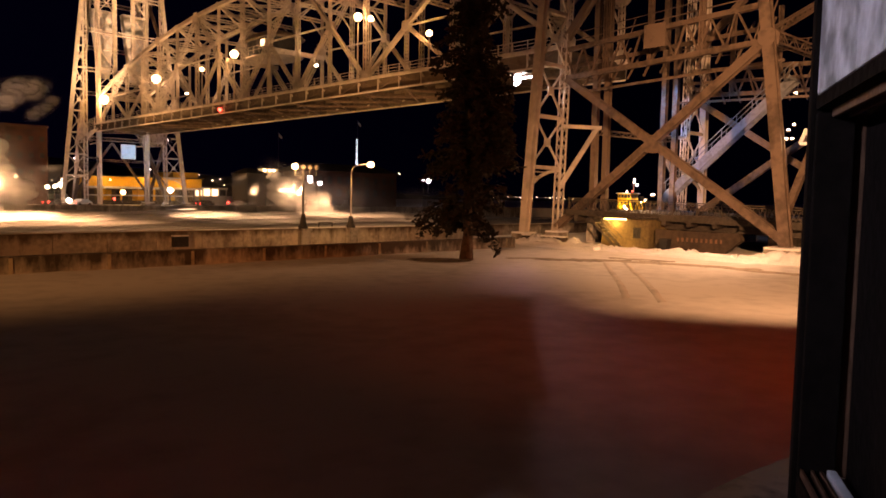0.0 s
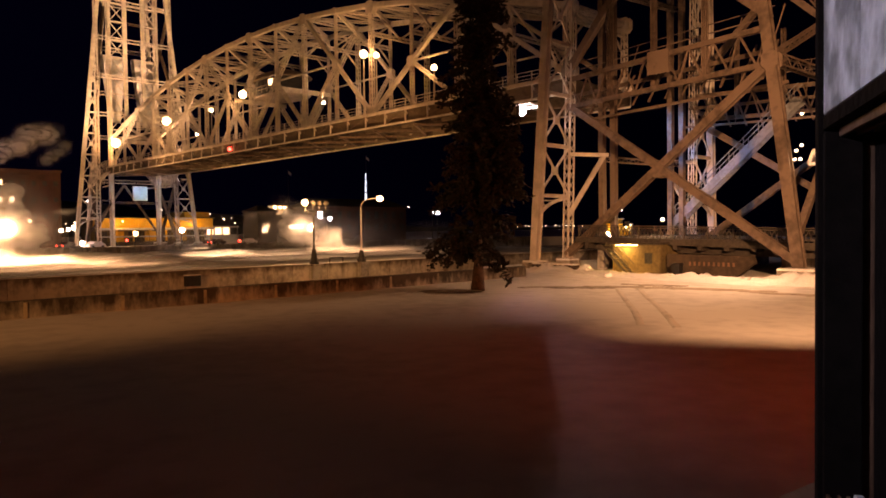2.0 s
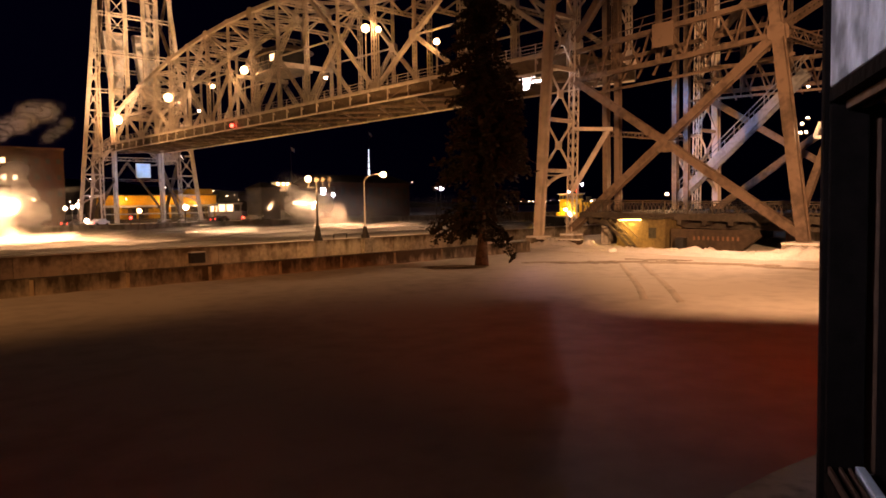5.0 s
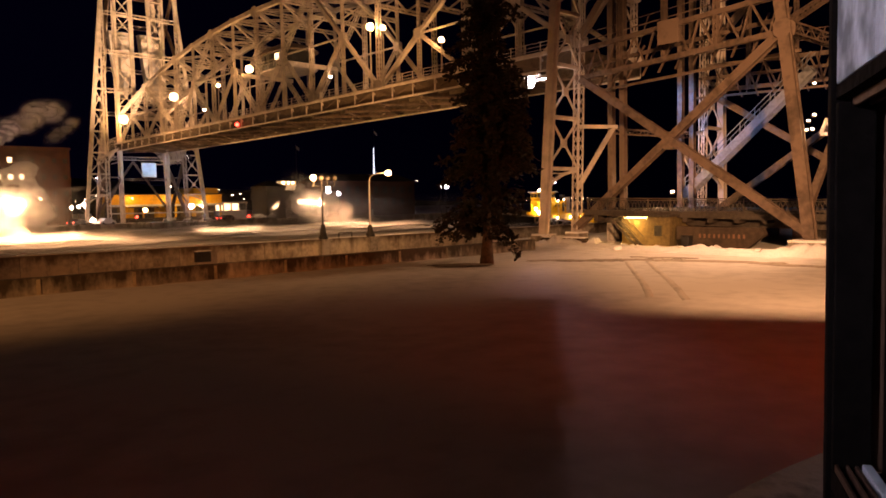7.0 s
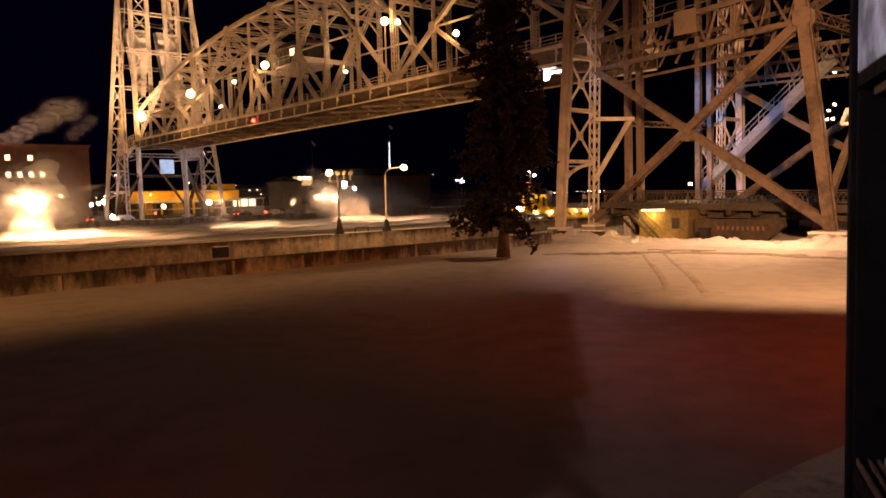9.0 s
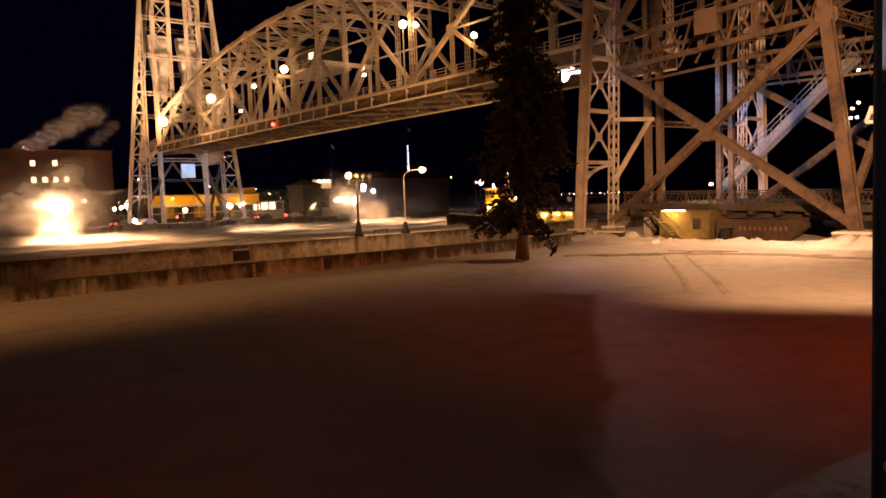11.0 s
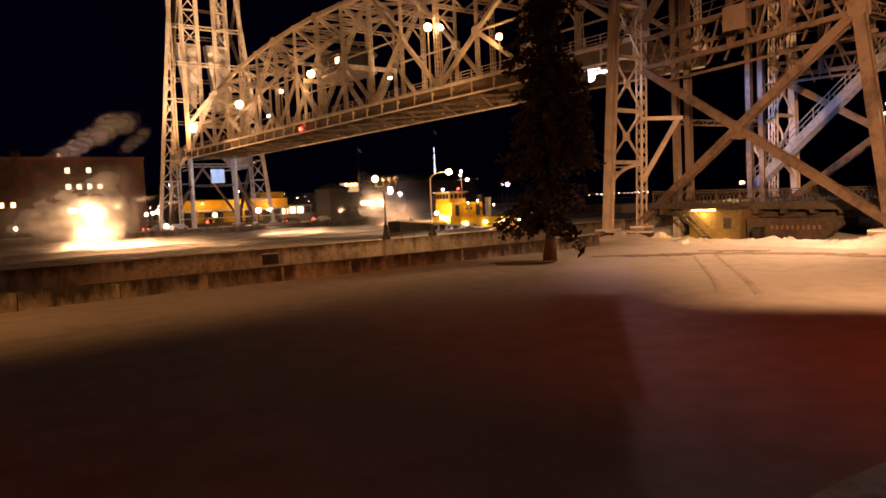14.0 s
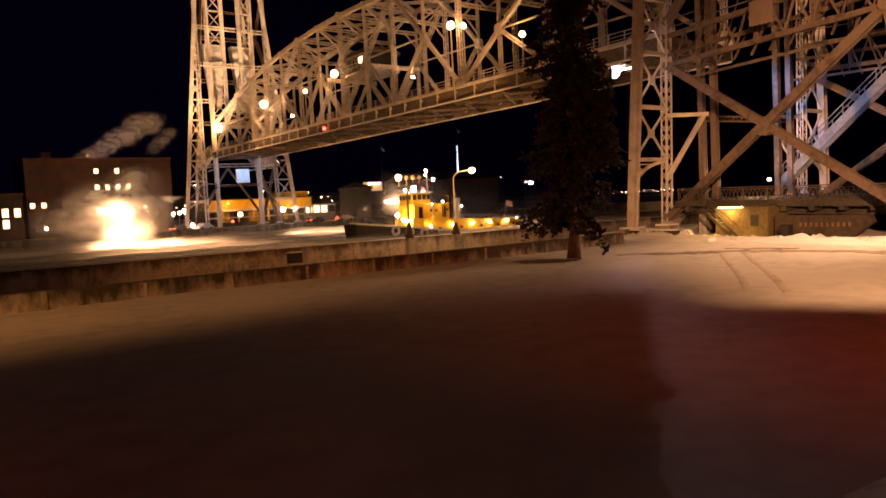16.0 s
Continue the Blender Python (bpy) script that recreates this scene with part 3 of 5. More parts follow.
    # concrete counterweight hung high in the tower
    for x in (-3.2, 3.2):
        bm = boxed(x - 2.6, x + 2.6, -depth * 0.55, -depth * 0.35, 27, 41, bevel=0.15)
        for v in bm.verts:
            if v.co.z < 29:
                v.co.x = x + (v.co.x - x) * 0.35
        part("counterweight", bm, SIDING, ob, "pale concrete counterweight with tapered foot")
    # concrete footings
    for s in (-1, 1):
        for f in (front, inner, back):
            x, y, z = f(s, 0)
            r = 1.5 if f is back else 1.0
            bm = boxed(x - r, x + r, y - r, y + r, -0.6, 0.75, bevel=0.12)
            for v in bm.verts:
                if v.co.z > 0:
                    v.co.x, v.co.y = x + (v.co.x - x) * 0.72, y + (v.co.y - y) * 0.72
            part("footing", bm, CONCRETE, ob, "snow-dusted concrete footing")
            part("footing_snow", boxed(x - r * 0.74, x + r * 0.74, y - r * 0.74, y + r * 0.74, 0.7, 0.86, bevel=0.06), SNOW, ob)
    # far tower: lower members take the dark copy in place of weaker light
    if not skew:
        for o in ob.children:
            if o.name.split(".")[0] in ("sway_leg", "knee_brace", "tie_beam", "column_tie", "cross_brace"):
                o.data.materials[0] = SHADED_RUST
    # near tower: heavy members get the dark copy, lit lattice stays bright
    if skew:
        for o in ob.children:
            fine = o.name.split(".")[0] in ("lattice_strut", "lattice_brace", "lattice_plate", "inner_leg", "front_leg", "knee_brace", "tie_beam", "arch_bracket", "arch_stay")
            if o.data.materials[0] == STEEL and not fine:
                o.data.materials[0] = SHADED_RUST
    return ob


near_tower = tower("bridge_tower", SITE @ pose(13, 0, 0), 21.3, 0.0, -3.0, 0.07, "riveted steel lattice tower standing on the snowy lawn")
far_tower = tower("bridge_tower", SITE @ pose(13, 119, 0.4, 0, 0, 180), 9.0, 5.0, 0.0, 0.11, "riveted steel lattice tower on the far quay")

# ================= lamps on the bridge =================
def deck_lamp(q, p, foot, z, material, r=0.42, label="tall steel deck lamp with glowing round globe"):
    ob = thing("deck_lamp", SITE @ pose(q, p, foot), label, "lamp", "bridge deck lamps")
    bm = bmesh.new()
    tube(bm, (0, 0, 0), (0, 0, 0.8), 0.16, 0.13)
    tube(bm, (0, 0, 0.8), (0, 0, z - foot - r), 0.11, 0.08)
    part("post", bm, STEEL, ob)
    bm = bmesh.new()
    tube(bm, (0, 0, z - foot - r - 0.1), (0, 0, z - foot - r * 0.7), 0.14, 0.22)
    part("holder", bm, STEEL, ob)
    # globe oversized so that its shape takes in the lamp's bloom
    bm = bmesh.new()
    ball(bm, (0, 0, z - foot), r * 1.2)
    part("globe", bm, material, ob, "glowing frosted globe", True)
    return ob


for q, p, foot, z, r in ((7.9, 117.6, DECK + 0.1, 22.3, 0.75), (7.9, 92.0, DECK + 0.1, 23.9, 0.62), (7.9, 63.6, DECK + 0.1, 24.7, 0.5), (7.9, 33.1, DECK + 0.1, 25.3, 0.42), (7.9, 30.6, DECK + 0.1, 24.7, 0.3), (7.9, 20.4, DECK + 0.1, 21.5, 0.3), (9, 76.4, DECK + 0.1, 24.0, 0.3)):
    deck_lamp(q, p, foot, z, GLOW_SODIUM, r)


def flood_head(place, target, material, size=0.5, label="white floodlight on the bridge walkway", name="floodlight"):
    ob = thing(name, look(place, target), label, "floodlight", "floodlights")
    part("housing", boxed(-size, size, -size * 0.7, size * 0.7, 0.0, size * 0.8, bevel=size * 0.15), IRON, ob)
    part("lens", boxed(-size * 0.85, size * 0.85, -size * 0.55, size * 0.55, -0.03, -0.004), material, ob, "glowing lens")
    bm = bmesh.new()
    tube(bm, (-size, 0, size * 0.3), (-size, -size * 1.3, size * 0.3), 0.05)
    tube(bm, (size, 0, size * 0.3), (size, -size * 1.3, size * 0.3), 0.05)
    tube(bm, (-size, -size * 1.3, size * 0.3), (size, -size * 1.3, size * 0.3), 0.05)
    part("bracket", bm, IRON, ob)
    return ob


flood_head(at(8.2, 42.3, 20.6), at(-6, 30, 22), GLOW_WARM, 0.28)
flood_head(at(8.2, 80.3, 20.3), at(-6, 70, 22), GLOW_WARM, 0.34)
ob = thing("signal_light", SITE @ pose(7.1, 66.6, 16.5), "small red navigation light under the walkway", "light")
bm = bmesh.new()
ball(bm, (0, 0, 0), 0.3)
part("lens", bm, GLOW_RED, ob, "glowing red lens", True)
part("mount", boxed(-0.05, 0.2, -0.08, 0.08, 0.28, 0.6), IRON, ob)

# cool white lamp on an arm of the near tower's front leg
ob = thing("arm_lamp", SITE @ pose(0.95, -0.1, 13.6), "cool white lamp on an arm of the tower leg", "lamp")
bm = bmesh.new()
tube(bm, (0, 0.2, 0.5), (0.65, 2.2, 0.6), 0.07)
tube(bm, (0, 0.2, -0.2), (0.65, 2.2, 0.5), 0.05)
part("arm", bm, STEEL, ob)
part("hood", boxed(0.3, 1.0, 1.7, 3.6, 0.72, 0.9, bevel=0.07), STEEL, ob)
bm = bmesh.new()
ball(bm, (0.65, 2.68, 0.2), 0.42)
part("bulb", bm, GLOW_COOL, ob, "glowing cool white bulb", True)
# lit length of the arm, made as a bar that glows itself
part("reflector", boxed(0.5, 0.8, 0.6, 2.1, 0.3, 0.42, bevel=0.03), GLOW_COOL, ob, "glowing bar standing in for the lit arm")
# plate added only to give the lamp's light its straight right edge
bm = bmesh.new()
bar(bm, (0.29 - 0.615, 3.02 - 0.788, -1.9), (0.29 - 0.615, 3.02 - 0.788, 0.55), 0.26, 0.04, (-0.788, 0.615, 0))
part("side_shield", bm, IRON, ob, "added plate that cuts off the lamp's beam")

# equipment lamps on the raked leg
for q, p, z in ((3.00, -20.22, 10.89), (3.00, -19.87, 8.51), (3.00, -20.22, 8.85), (3.00, -19.77, 7.93), (3.00, -20.13, 7.94)):
    flood_head(at(q, p, z), at(q - 9, p - 5, z - 2), GLOW_WARM, 0.1, "small white work lamp beside the raked tower leg")
ob = thing("lamp_bracket", SITE, "white triangular lamp bracket beside the raked tower leg", "bracket")
corners = [(3.20, -20.58, 7.58), (3.20, -21.27, 7.53), (3.20, -20.95, 8.54)]
for i in range(3):
    member(ob, "strut", corners[i], corners[(i + 1) % 3], 0.16, 0.2, "plain", None, SIDING)
member(ob, "arm", corners[1], (3.2, -23.2, corners[1][2]), 0.14, 0.14, "plain", None, SIDING)
# extra lamp without a fixture, added to brighten the bracket
point_lamp(at(1.9, corners[1][1], corners[1][2] + 0.4), 90, WARM, 0.1)

# pale square sign hung between the far tower's legs
ob = thing("notice_board", SITE @ pose(13, 118.3, 10.5), "pale blue-white square board hung under the far tower", "sign")
part("board", boxed(-1.45, 1.45, -0.08, 0.08, 0, 2.9, bevel=0.03), mat("pale_board", (0.50, 0.66, 0.80), 0.6), ob)
part("board_frame", boxed(-1.55, 1.55, 0.09, 0.2, -0.1, 3.0), STEEL, ob)
spot_lamp(at(13, 112, 14.6), at(13, 119.5, 8.0), 1900, (0.26, 0.60, 1.0), 130)
flood_head(at(19.5, 113.4, 14.7), at(13, 118, 8), GLOW_COOL, 0.6, "cool white floodlight below the raised deck")

# ================= road approach and tool house under it =================
GRIME = mat("grey_road_steel", (0.055, 0.046, 0.037), 0.75, 0.1, 0.4, 4, 0.5, 0.2)
ob = thing("road_approach", SITE, "steel and concrete road approach running into the tower", "bridge approach")
bm = bmesh.new()
prof = [(-2.0, 2.75), (-20, 2.3), (-60, 1.2), (-60, 0.6), (-20, 1.75), (-2.0, 2.3)]
lo = [bm.verts.new((4.4, y, z)) for y, z in prof]
hi = [bm.verts.new((21.6, y, z)) for y, z in prof]
bm.faces.new(lo)
bm.faces.new(hi[::-1])
for i in range(6):
    bm.faces.new((lo[i], hi[i], hi[(i + 1) % 6], lo[(i + 1) % 6]))
part("road_slab", bm, ASPHALT, ob, "snow-dusted roadway slab")
for i in range(9):
    y = -3.0 - 2.0 * i
    part("cantilever_beam", boxed(3.2, 4.6, y - 0.18, y + 0.18, 1.85 - 0.02 * i, 2.35 - 0.03 * i), GRIME, ob)
member(ob, "edge_girder", (3.2, -2.0, 2.55), (3.2, -24, 2.0), 0.3, 0.42, "channel", (1, 0, 0), GRIME)
member(ob, "edge_girder", (4.5, -2.0, 1.95), (4.5, -24, 1.45), 0.3, 0.5, "channel", (1, 0, 0), GRIME)
part("footway", boxed(3.2, 4.5, -24, -2.0, 2.5, 2.58), GRIME, ob)
for i in range(12):
    y = -2.2 - 1.9 * i
    z = 2.65 - 0.024 * 1.9 * i
    member(ob, "rail_post", (3.25, y, z - 0.1), (3.25, y, z + 1.1), 0.09, 0.09, material=GRIME)
    if i < 11:
        for k in range(6):
            a, b = y - 1.9 * k / 6, y - 1.9 * (k + 1) / 6
            member(ob, "rail_lattice", (3.25, a, z + 0.12), (3.25, b, z + 0.9), 0.03, 0.04, material=GRIME)
            member(ob, "rail_lattice", (3.27, b, z + 0.12), (3.27, a, z + 0.9), 0.03, 0.04, material=GRIME)
for dz in (0.1, 0.95, 1.1):
    member(ob, "handrail", (3.25, -2.1, 2.65 + dz), (3.25, -24, 2.15 + dz), 0.08, 0.07, material=GRIME)
for p in (-3.2, -10.5, -18.5):
    part("pier_wall", boxed(5, 21, p - 0.35, p + 0.35, -0.5, 1.9), CONCRETE, ob)

ob = thing("tool_house", SITE @ pose(2.0, -8.4, 0), "small tan block hut with a lit canopy", "hut")
part("front_wall", boxed(0, 0.25, -2.1, 2.1, -0.5, 2.2, bevel=0.03), TAN, ob)
part("side_wall", boxed(0.26, 3, 1.85, 2.1, -0.5, 2.2), TAN, ob)
part("side_wall", boxed(0.26, 3, -2.1, -1.85, -0.5, 2.2), TAN, ob)
part("roof", boxed(-0.5, 2.8, -2.3, 2.3, 2.21, 2.36, bevel=0.03), GRIME, ob)
w = part("window", boxed(-0.05, -0.004, -1.45, -0.75, 0.75, 1.55), IRON, ob, "dark hut window")
part("window_frame", boxed(-0.07, -0.052, -1.5, -1.42, 0.7, 1.6), TAN, w)
part("window_frame", boxed(-0.07, -0.052, -0.78, -0.7, 0.7, 1.6), TAN, w)
part("door", boxed(-0.05, -0.004, -2.05, -1.55, -0.3, 1.75), TAN, ob)
for y0, y1 in ((-0.2, 0.7), (0.8, 1.6)):
    part("canopy_light", boxed(-0.42, -0.1, y0, y1, 2.12, 2.2, bevel=0.02), glow("canopy_lamp", (1.0, 0.72, 0.22), 14), ob, "glowing yellow canopy strip")
d = bpy.data.lights.new("canopy_glow", "AREA")
d.shape, d.size, d.size_y, d.energy, d.color = "RECTANGLE", 0.5, 1.8, 170, (1.0, 0.62, 0.14)
o = new("canopy_glow", d)
o.matrix_world = look(at(1.45, -7.6, 2.08), at(0.9, -7.6, 0))

ob = thing("timber_stair", SITE @ pose(0.4, -6.3, 0), "narrow steel stair leaning against the hut", "stair")
for x in (0, 0.8):
    member(ob, "stringer", (x, 0, 2.2), (x, -2.4, -0.1), 0.07, 0.2, material=GRIME)
    member(ob, "stair_rail", (x, 0, 3.0), (x, -2.4, 0.75), 0.05, 0.05, material=GRIME)
for i in range(9):
    f = (i + 0.5) / 9
    part("tread", boxed(0.04, 0.76, -2.4 * f - 0.12, -2.4 * f + 0.12, 2.2 - 2.3 * f, 2.24 - 2.3 * f), GRIME, ob)

# low abutment wall with a faded row of marks
ob = thing("abutment_wall", SITE @ pose(2.0, -14.2, 0), "low tan wall with a faded row of red marks", "wall")
bm = bmesh.new()
prof = [(3.2, -0.5), (3.2, 1.5), (-3.1, 1.45), (-3.3, 1.0), (-2.2, 0.1), (-2.0, -0.5)]
lo = [bm.verts.new((0, y, z)) for y, z in prof]
hi = [bm.verts.new((0.6, y, z)) for y, z in prof]
bm.faces.new(lo)
bm.faces.new(hi[::-1])
for i in range(6):
    bm.faces.new((lo[i], hi[i], hi[(i + 1) % 6], lo[(i + 1) % 6]))
part("wall_body", bm, UMBER, ob)
RED = mat("faded_red_paint", (0.16, 0.085, 0.055), 0.7)
for i in range(10):
    y = 1.35 - 0.36 * i
    part("painted_mark", boxed(-0.02, -0.004, y - 0.08, y + 0.08, 0.7, 0.98), RED, ob)

ob = thing("bin", SITE @ pose(0.2, -12.8, 0), "black wheeled rubbish bin in the snow", "bin")
bm = boxed(-0.32, 0.32, -0.32, 0.32, 0.06, 0.85, bevel=0.04)
for v in bm.verts:
    if v.co.z < 0.4:
        v.co.x *= 0.8
        v.co.y *= 0.8
part("body", bm, BLACK, ob)
part("lid", boxed(-0.36, 0.36, -0.36, 0.36, 0.86, 0.94, bevel=0.03), BLACK, ob)
for y in (-0.22, 0.22):
    bm = bmesh.new()
    tube(bm, (0.28, y - 0.03, 0.1), (0.28, y + 0.03, 0.1), 0.1)
    part("wheel", bm, RUBBER, ob)

# long stair up to the raised deck on the lake side
GREY = mat("dull_grey_steel", (0.20, 0.22, 0.25), 0.6, 0.1, 0.35, 3.0, 0.4, 0.15)
ob = thing("access_stair", SITE @ pose(18.6, 0, 0), "long grey steel stair climbing inside the tower", "stair")
for x in (-0.5, 0.5):
    member(ob, "stair_beam", (x, -2.6, 3.7), (x, -14.5, 14.4), 0.2, 0.75, "channel", (1, 0, 0), GREY)
    member(ob, "stair_rail", (x, -2.6, 5.2), (x, -14.5, 15.8), 0.07, 0.07, material=GREY)
    for i in range(9):
        y = -3.0 - 1.35 * i
        z = 3.7 + (-2.6 - y) * 0.9
        member(ob, "rail_post", (x, y, z), (x, y, z + 1.5), 0.06, 0.06, material=GREY)
for i in range(30):
    y = -2.8 - 0.39 * i
    z = 3.75 + (-2.6 - y) * 0.9
    part("tread", boxed(-0.45, 0.45, y - 0.15, y + 0.15, z, z + 0.05), GREY, ob)
# blue spot added without a fixture to tint the stair and columns
spot_lamp(at(10, 1.5, 14.8), at(18.3, -5, 8.5), 6000, (0.10, 0.40, 1.0), 70)
point_lamp(at(12.9, -4.0, 4.6), 700, WARM, 0.3)
flood_head(at(13.2, -4.4, 4.2), at(0, -14, 4), GLOW_WARM, 0.17, "square warm lamp at the roadway's edge", "road_lamp")
part("plate", boxed(0.26, 0.36, -11.9, -10.2, 14.7, 16.4, bevel=0.03), SHADED_RUST, near_tower, "riveted square plate").parent = near_tower
bpy.data.objects["plate"].location = (-12.6, 0, 0)

# rubble, pipe and snow banks round the leg's foot
def snow_bank(q, p, length, width, height, seed, turn=0, label="lumpy ploughed snow bank"):
    bm = bmesh.new()
    n, m_ = 34, 14
    grid = [[None] * (m_ + 1) for _ in range(n + 1)]
    for i in range(n + 1):
        for j in range(m_ + 1):
            u, v = i / n * 2 - 1, j / m_ * 2 - 1
            h = max(0, 1 - u * u) * max(0, 1 - v * v)
            z = height * h ** 0.7 * (0.75 + 0.7 * noise.noise((u * 3 + seed, v * 2.5, seed)) + 0.35 * noise.noise((u * 9 + seed, v * 6, seed))) - 0.05
            grid[i][j] = bm.verts.new((u * length / 2, v * width / 2 * (1 + 0.2 * noise.noise((u * 4, seed, v))), z))
    for i in range(n):
        for j in range(m_):
            bm.faces.new((grid[i][j], grid[i + 1][j], grid[i + 1][j + 1], grid[i][j + 1]))
    ob = part("snow_bank", bm, SNOW, None, label, True)
    ob.matrix_world = SITE @ pose(q, p, 0, 0, 0, turn)
    return tagged(ob, category="snow bank", group="snow banks")


for i, (q, p, l, w, h, t) in enumerate(((-1.5, -3.0, 6, 2.5, 0.8, 75), (-2.0, -8.0, 7, 2.2, 0.45, 80), (-1.5, -15, 9, 2.2, 0.4, 85), (-1.8, -21.8, 6, 3.4, 0.75, 85), (0.8, -0.5, 5, 3.0, 0.7, 10), (-4.5, 0.5, 6, 2.2, 0.6, 70), (-2.2, -11.5, 5, 1.6, 0.35, 95), (-3.2, -5.5, 7, 1.8, 0.4, 82), (-3.4, -17, 8, 1.6, 0.3, 88), (-7.2, -1.4, 4, 1.6, 0.4, 60), (0.4, -4.6, 3, 2, 0.7, 30))):
    snow_bank(q, p, l, w, h, i * 3.1, t)
ob = thing("pipe", SITE @ pose(-0.6, -2.6, 0.35), "snow-topped pipe lying beside the tower footing", "pipe")
bm = bmesh.new()
tube(bm, (0, 2.2, 0), (0, -2.2, 0), 0.3, n=14)
part("pipe_barrel", bm, UMBER, ob, smooth=True)
part("snow_cap", boxed(-0.2, 0.2, -2.2, 2.2, 0.24, 0.36, bevel=0.05), SNOW, ob)

# ================= quay: lamps and box =================
CLOUDED = mat("clouded_globe_glass", (0.12, 0.11, 0.10), 0.3)


def quay_lamp():
    """Iron post with a cluster of globes, one of them lit."""
    ob = thing("quay_lamp", SITE @ pose(-7.6, 21.4, 0.3), "dark iron quay lamp with globe cluster, one lit", "street lamp", "quay lamps")
    bm = bmesh.new()
    tube(bm, (0, 0, -0.1), (0, 0, 0.25), 0.5, 0.46)
    tube(bm, (0, 0, 0.25), (0, 0, 1.3), 0.38, 0.2)
    tube(bm, (0, 0, 1.3), (0, 0, 1.42), 0.27, 0.24)
    part("base", bm, IRON, ob)
    bm = bmesh.new()
    tube(bm, (0, 0, 1.4), (0, 0, 5.3), 0.12, 0.08)
    part("post", bm, IRON, ob)
    bm = bmesh.new()
    tube(bm, (-1.1, 0, 5.2), (1.6, 0, 5.2), 0.06)
    part("crossarm", bm, IRON, ob)
    for x, lit in ((-0.95, True), (0.0, False), (0.75, False), (1.5, False)):
        bm = bmesh.new()
        tube(bm, (x, 0, 5.2), (x, 0, 5.7), 0.09, 0.14)
        part("globe_neck", bm, IRON, ob)
        bm = bmesh.new()
        ball(bm, (x, 0, 6.0), 0.32 if lit else 0.27)
        part("globe", bm, GLOW_SODIUM if lit else CLOUDED, ob, "glowing globe" if lit else "unlit clouded globe", True)
    return ob


quay_lamp()
for q in (-7.6, -1.8):
    ob = thing("pilaster", SITE @ pose(q, 21.2, 0), "pale concrete pilaster carrying a quay lamp", "pilaster", "quay pilasters")
    part("shaft", boxed(-0.55, 0.55, -0.35, 0.29, -1.75, 0.1, bevel=0.04), CONCRETE, ob)
    part("cap", boxed(-0.65, 0.65, -0.45, 0.75, 0.11, 0.29, bevel=0.03), CONCRETE, ob)
ob = thing("street_lamp", SITE @ pose(-1.8, 21.4, 0.3), "grey steel street lamp with a curved arm", "street lamp", "quay lamps")
bm = bmesh.new()
tube(bm, (0, 0, -0.1), (0, 0, 0.3), 0.5, 0.45)
tube(bm, (0, 0, 0.3), (0, 0, 1.2), 0.36, 0.18)
part("base", bm, IRON, ob)
bm = bmesh.new()
tube(bm, (0, 0, 1.2), (0, 0, 5.5), 0.085, 0.06)
prev = (0, 0, 5.5)
for i in range(1, 9):
    t = math.pi / 2 * i / 8
    pt = (2.2 * (1 - math.cos(t)) ** 1.2, 0, 5.5 + 1.1 * math.sin(t) ** 0.8)
    tube(bm, prev, pt, 0.042)
    prev = pt
part("post", bm, STEEL, ob)
bm = bmesh.new()
ball(bm, (2.75, 0, 7.0), 0.36)
bmesh.ops.scale(bm, vec=(1.1, 1, 0.85), verts=bm.verts)
part("luminaire", bm, GLOW_SODIUM, ob, "glowing amber lamp head", True).location = (-0.5, 0, 0.62)
point_lamp(at(-8.5, 20.2, 5.6), 800, SODIUM, 0.4)
point_lamp(at(0.6, 20.4, 5.9), 800, SODIUM, 0.4)

ob = thing("utility_box", SITE @ pose(-20.1, 21.2, -1.05), "small dark utility box fixed to the parapet", "box")
part("body", boxed(-0.65, 0.65, -0.25, 0.29, 0.0, 0.9, bevel=0.04), IRON, ob)
part("lid", boxed(-0.68, 0.68, -0.28, 0.29, 0.904, 0.98, bevel=0.02), SNOW, ob)
ob = thing("bollard_rail", SITE @ pose(-4.6, 21.9, 0.36), "short bent steel rail on the parapet", "rail")
bm = bmesh.new()
for a, b in (((-0.8, 0, 0), (-0.8, 0, 0.45)), ((-0.8, 0, 0.45), (0.8, 0, 0.45)), ((0.8, 0, 0.45), (0.8, 0, 0))):
    tube(bm, a, b, 0.05)
part("bent_rail", bm, IRON, ob)

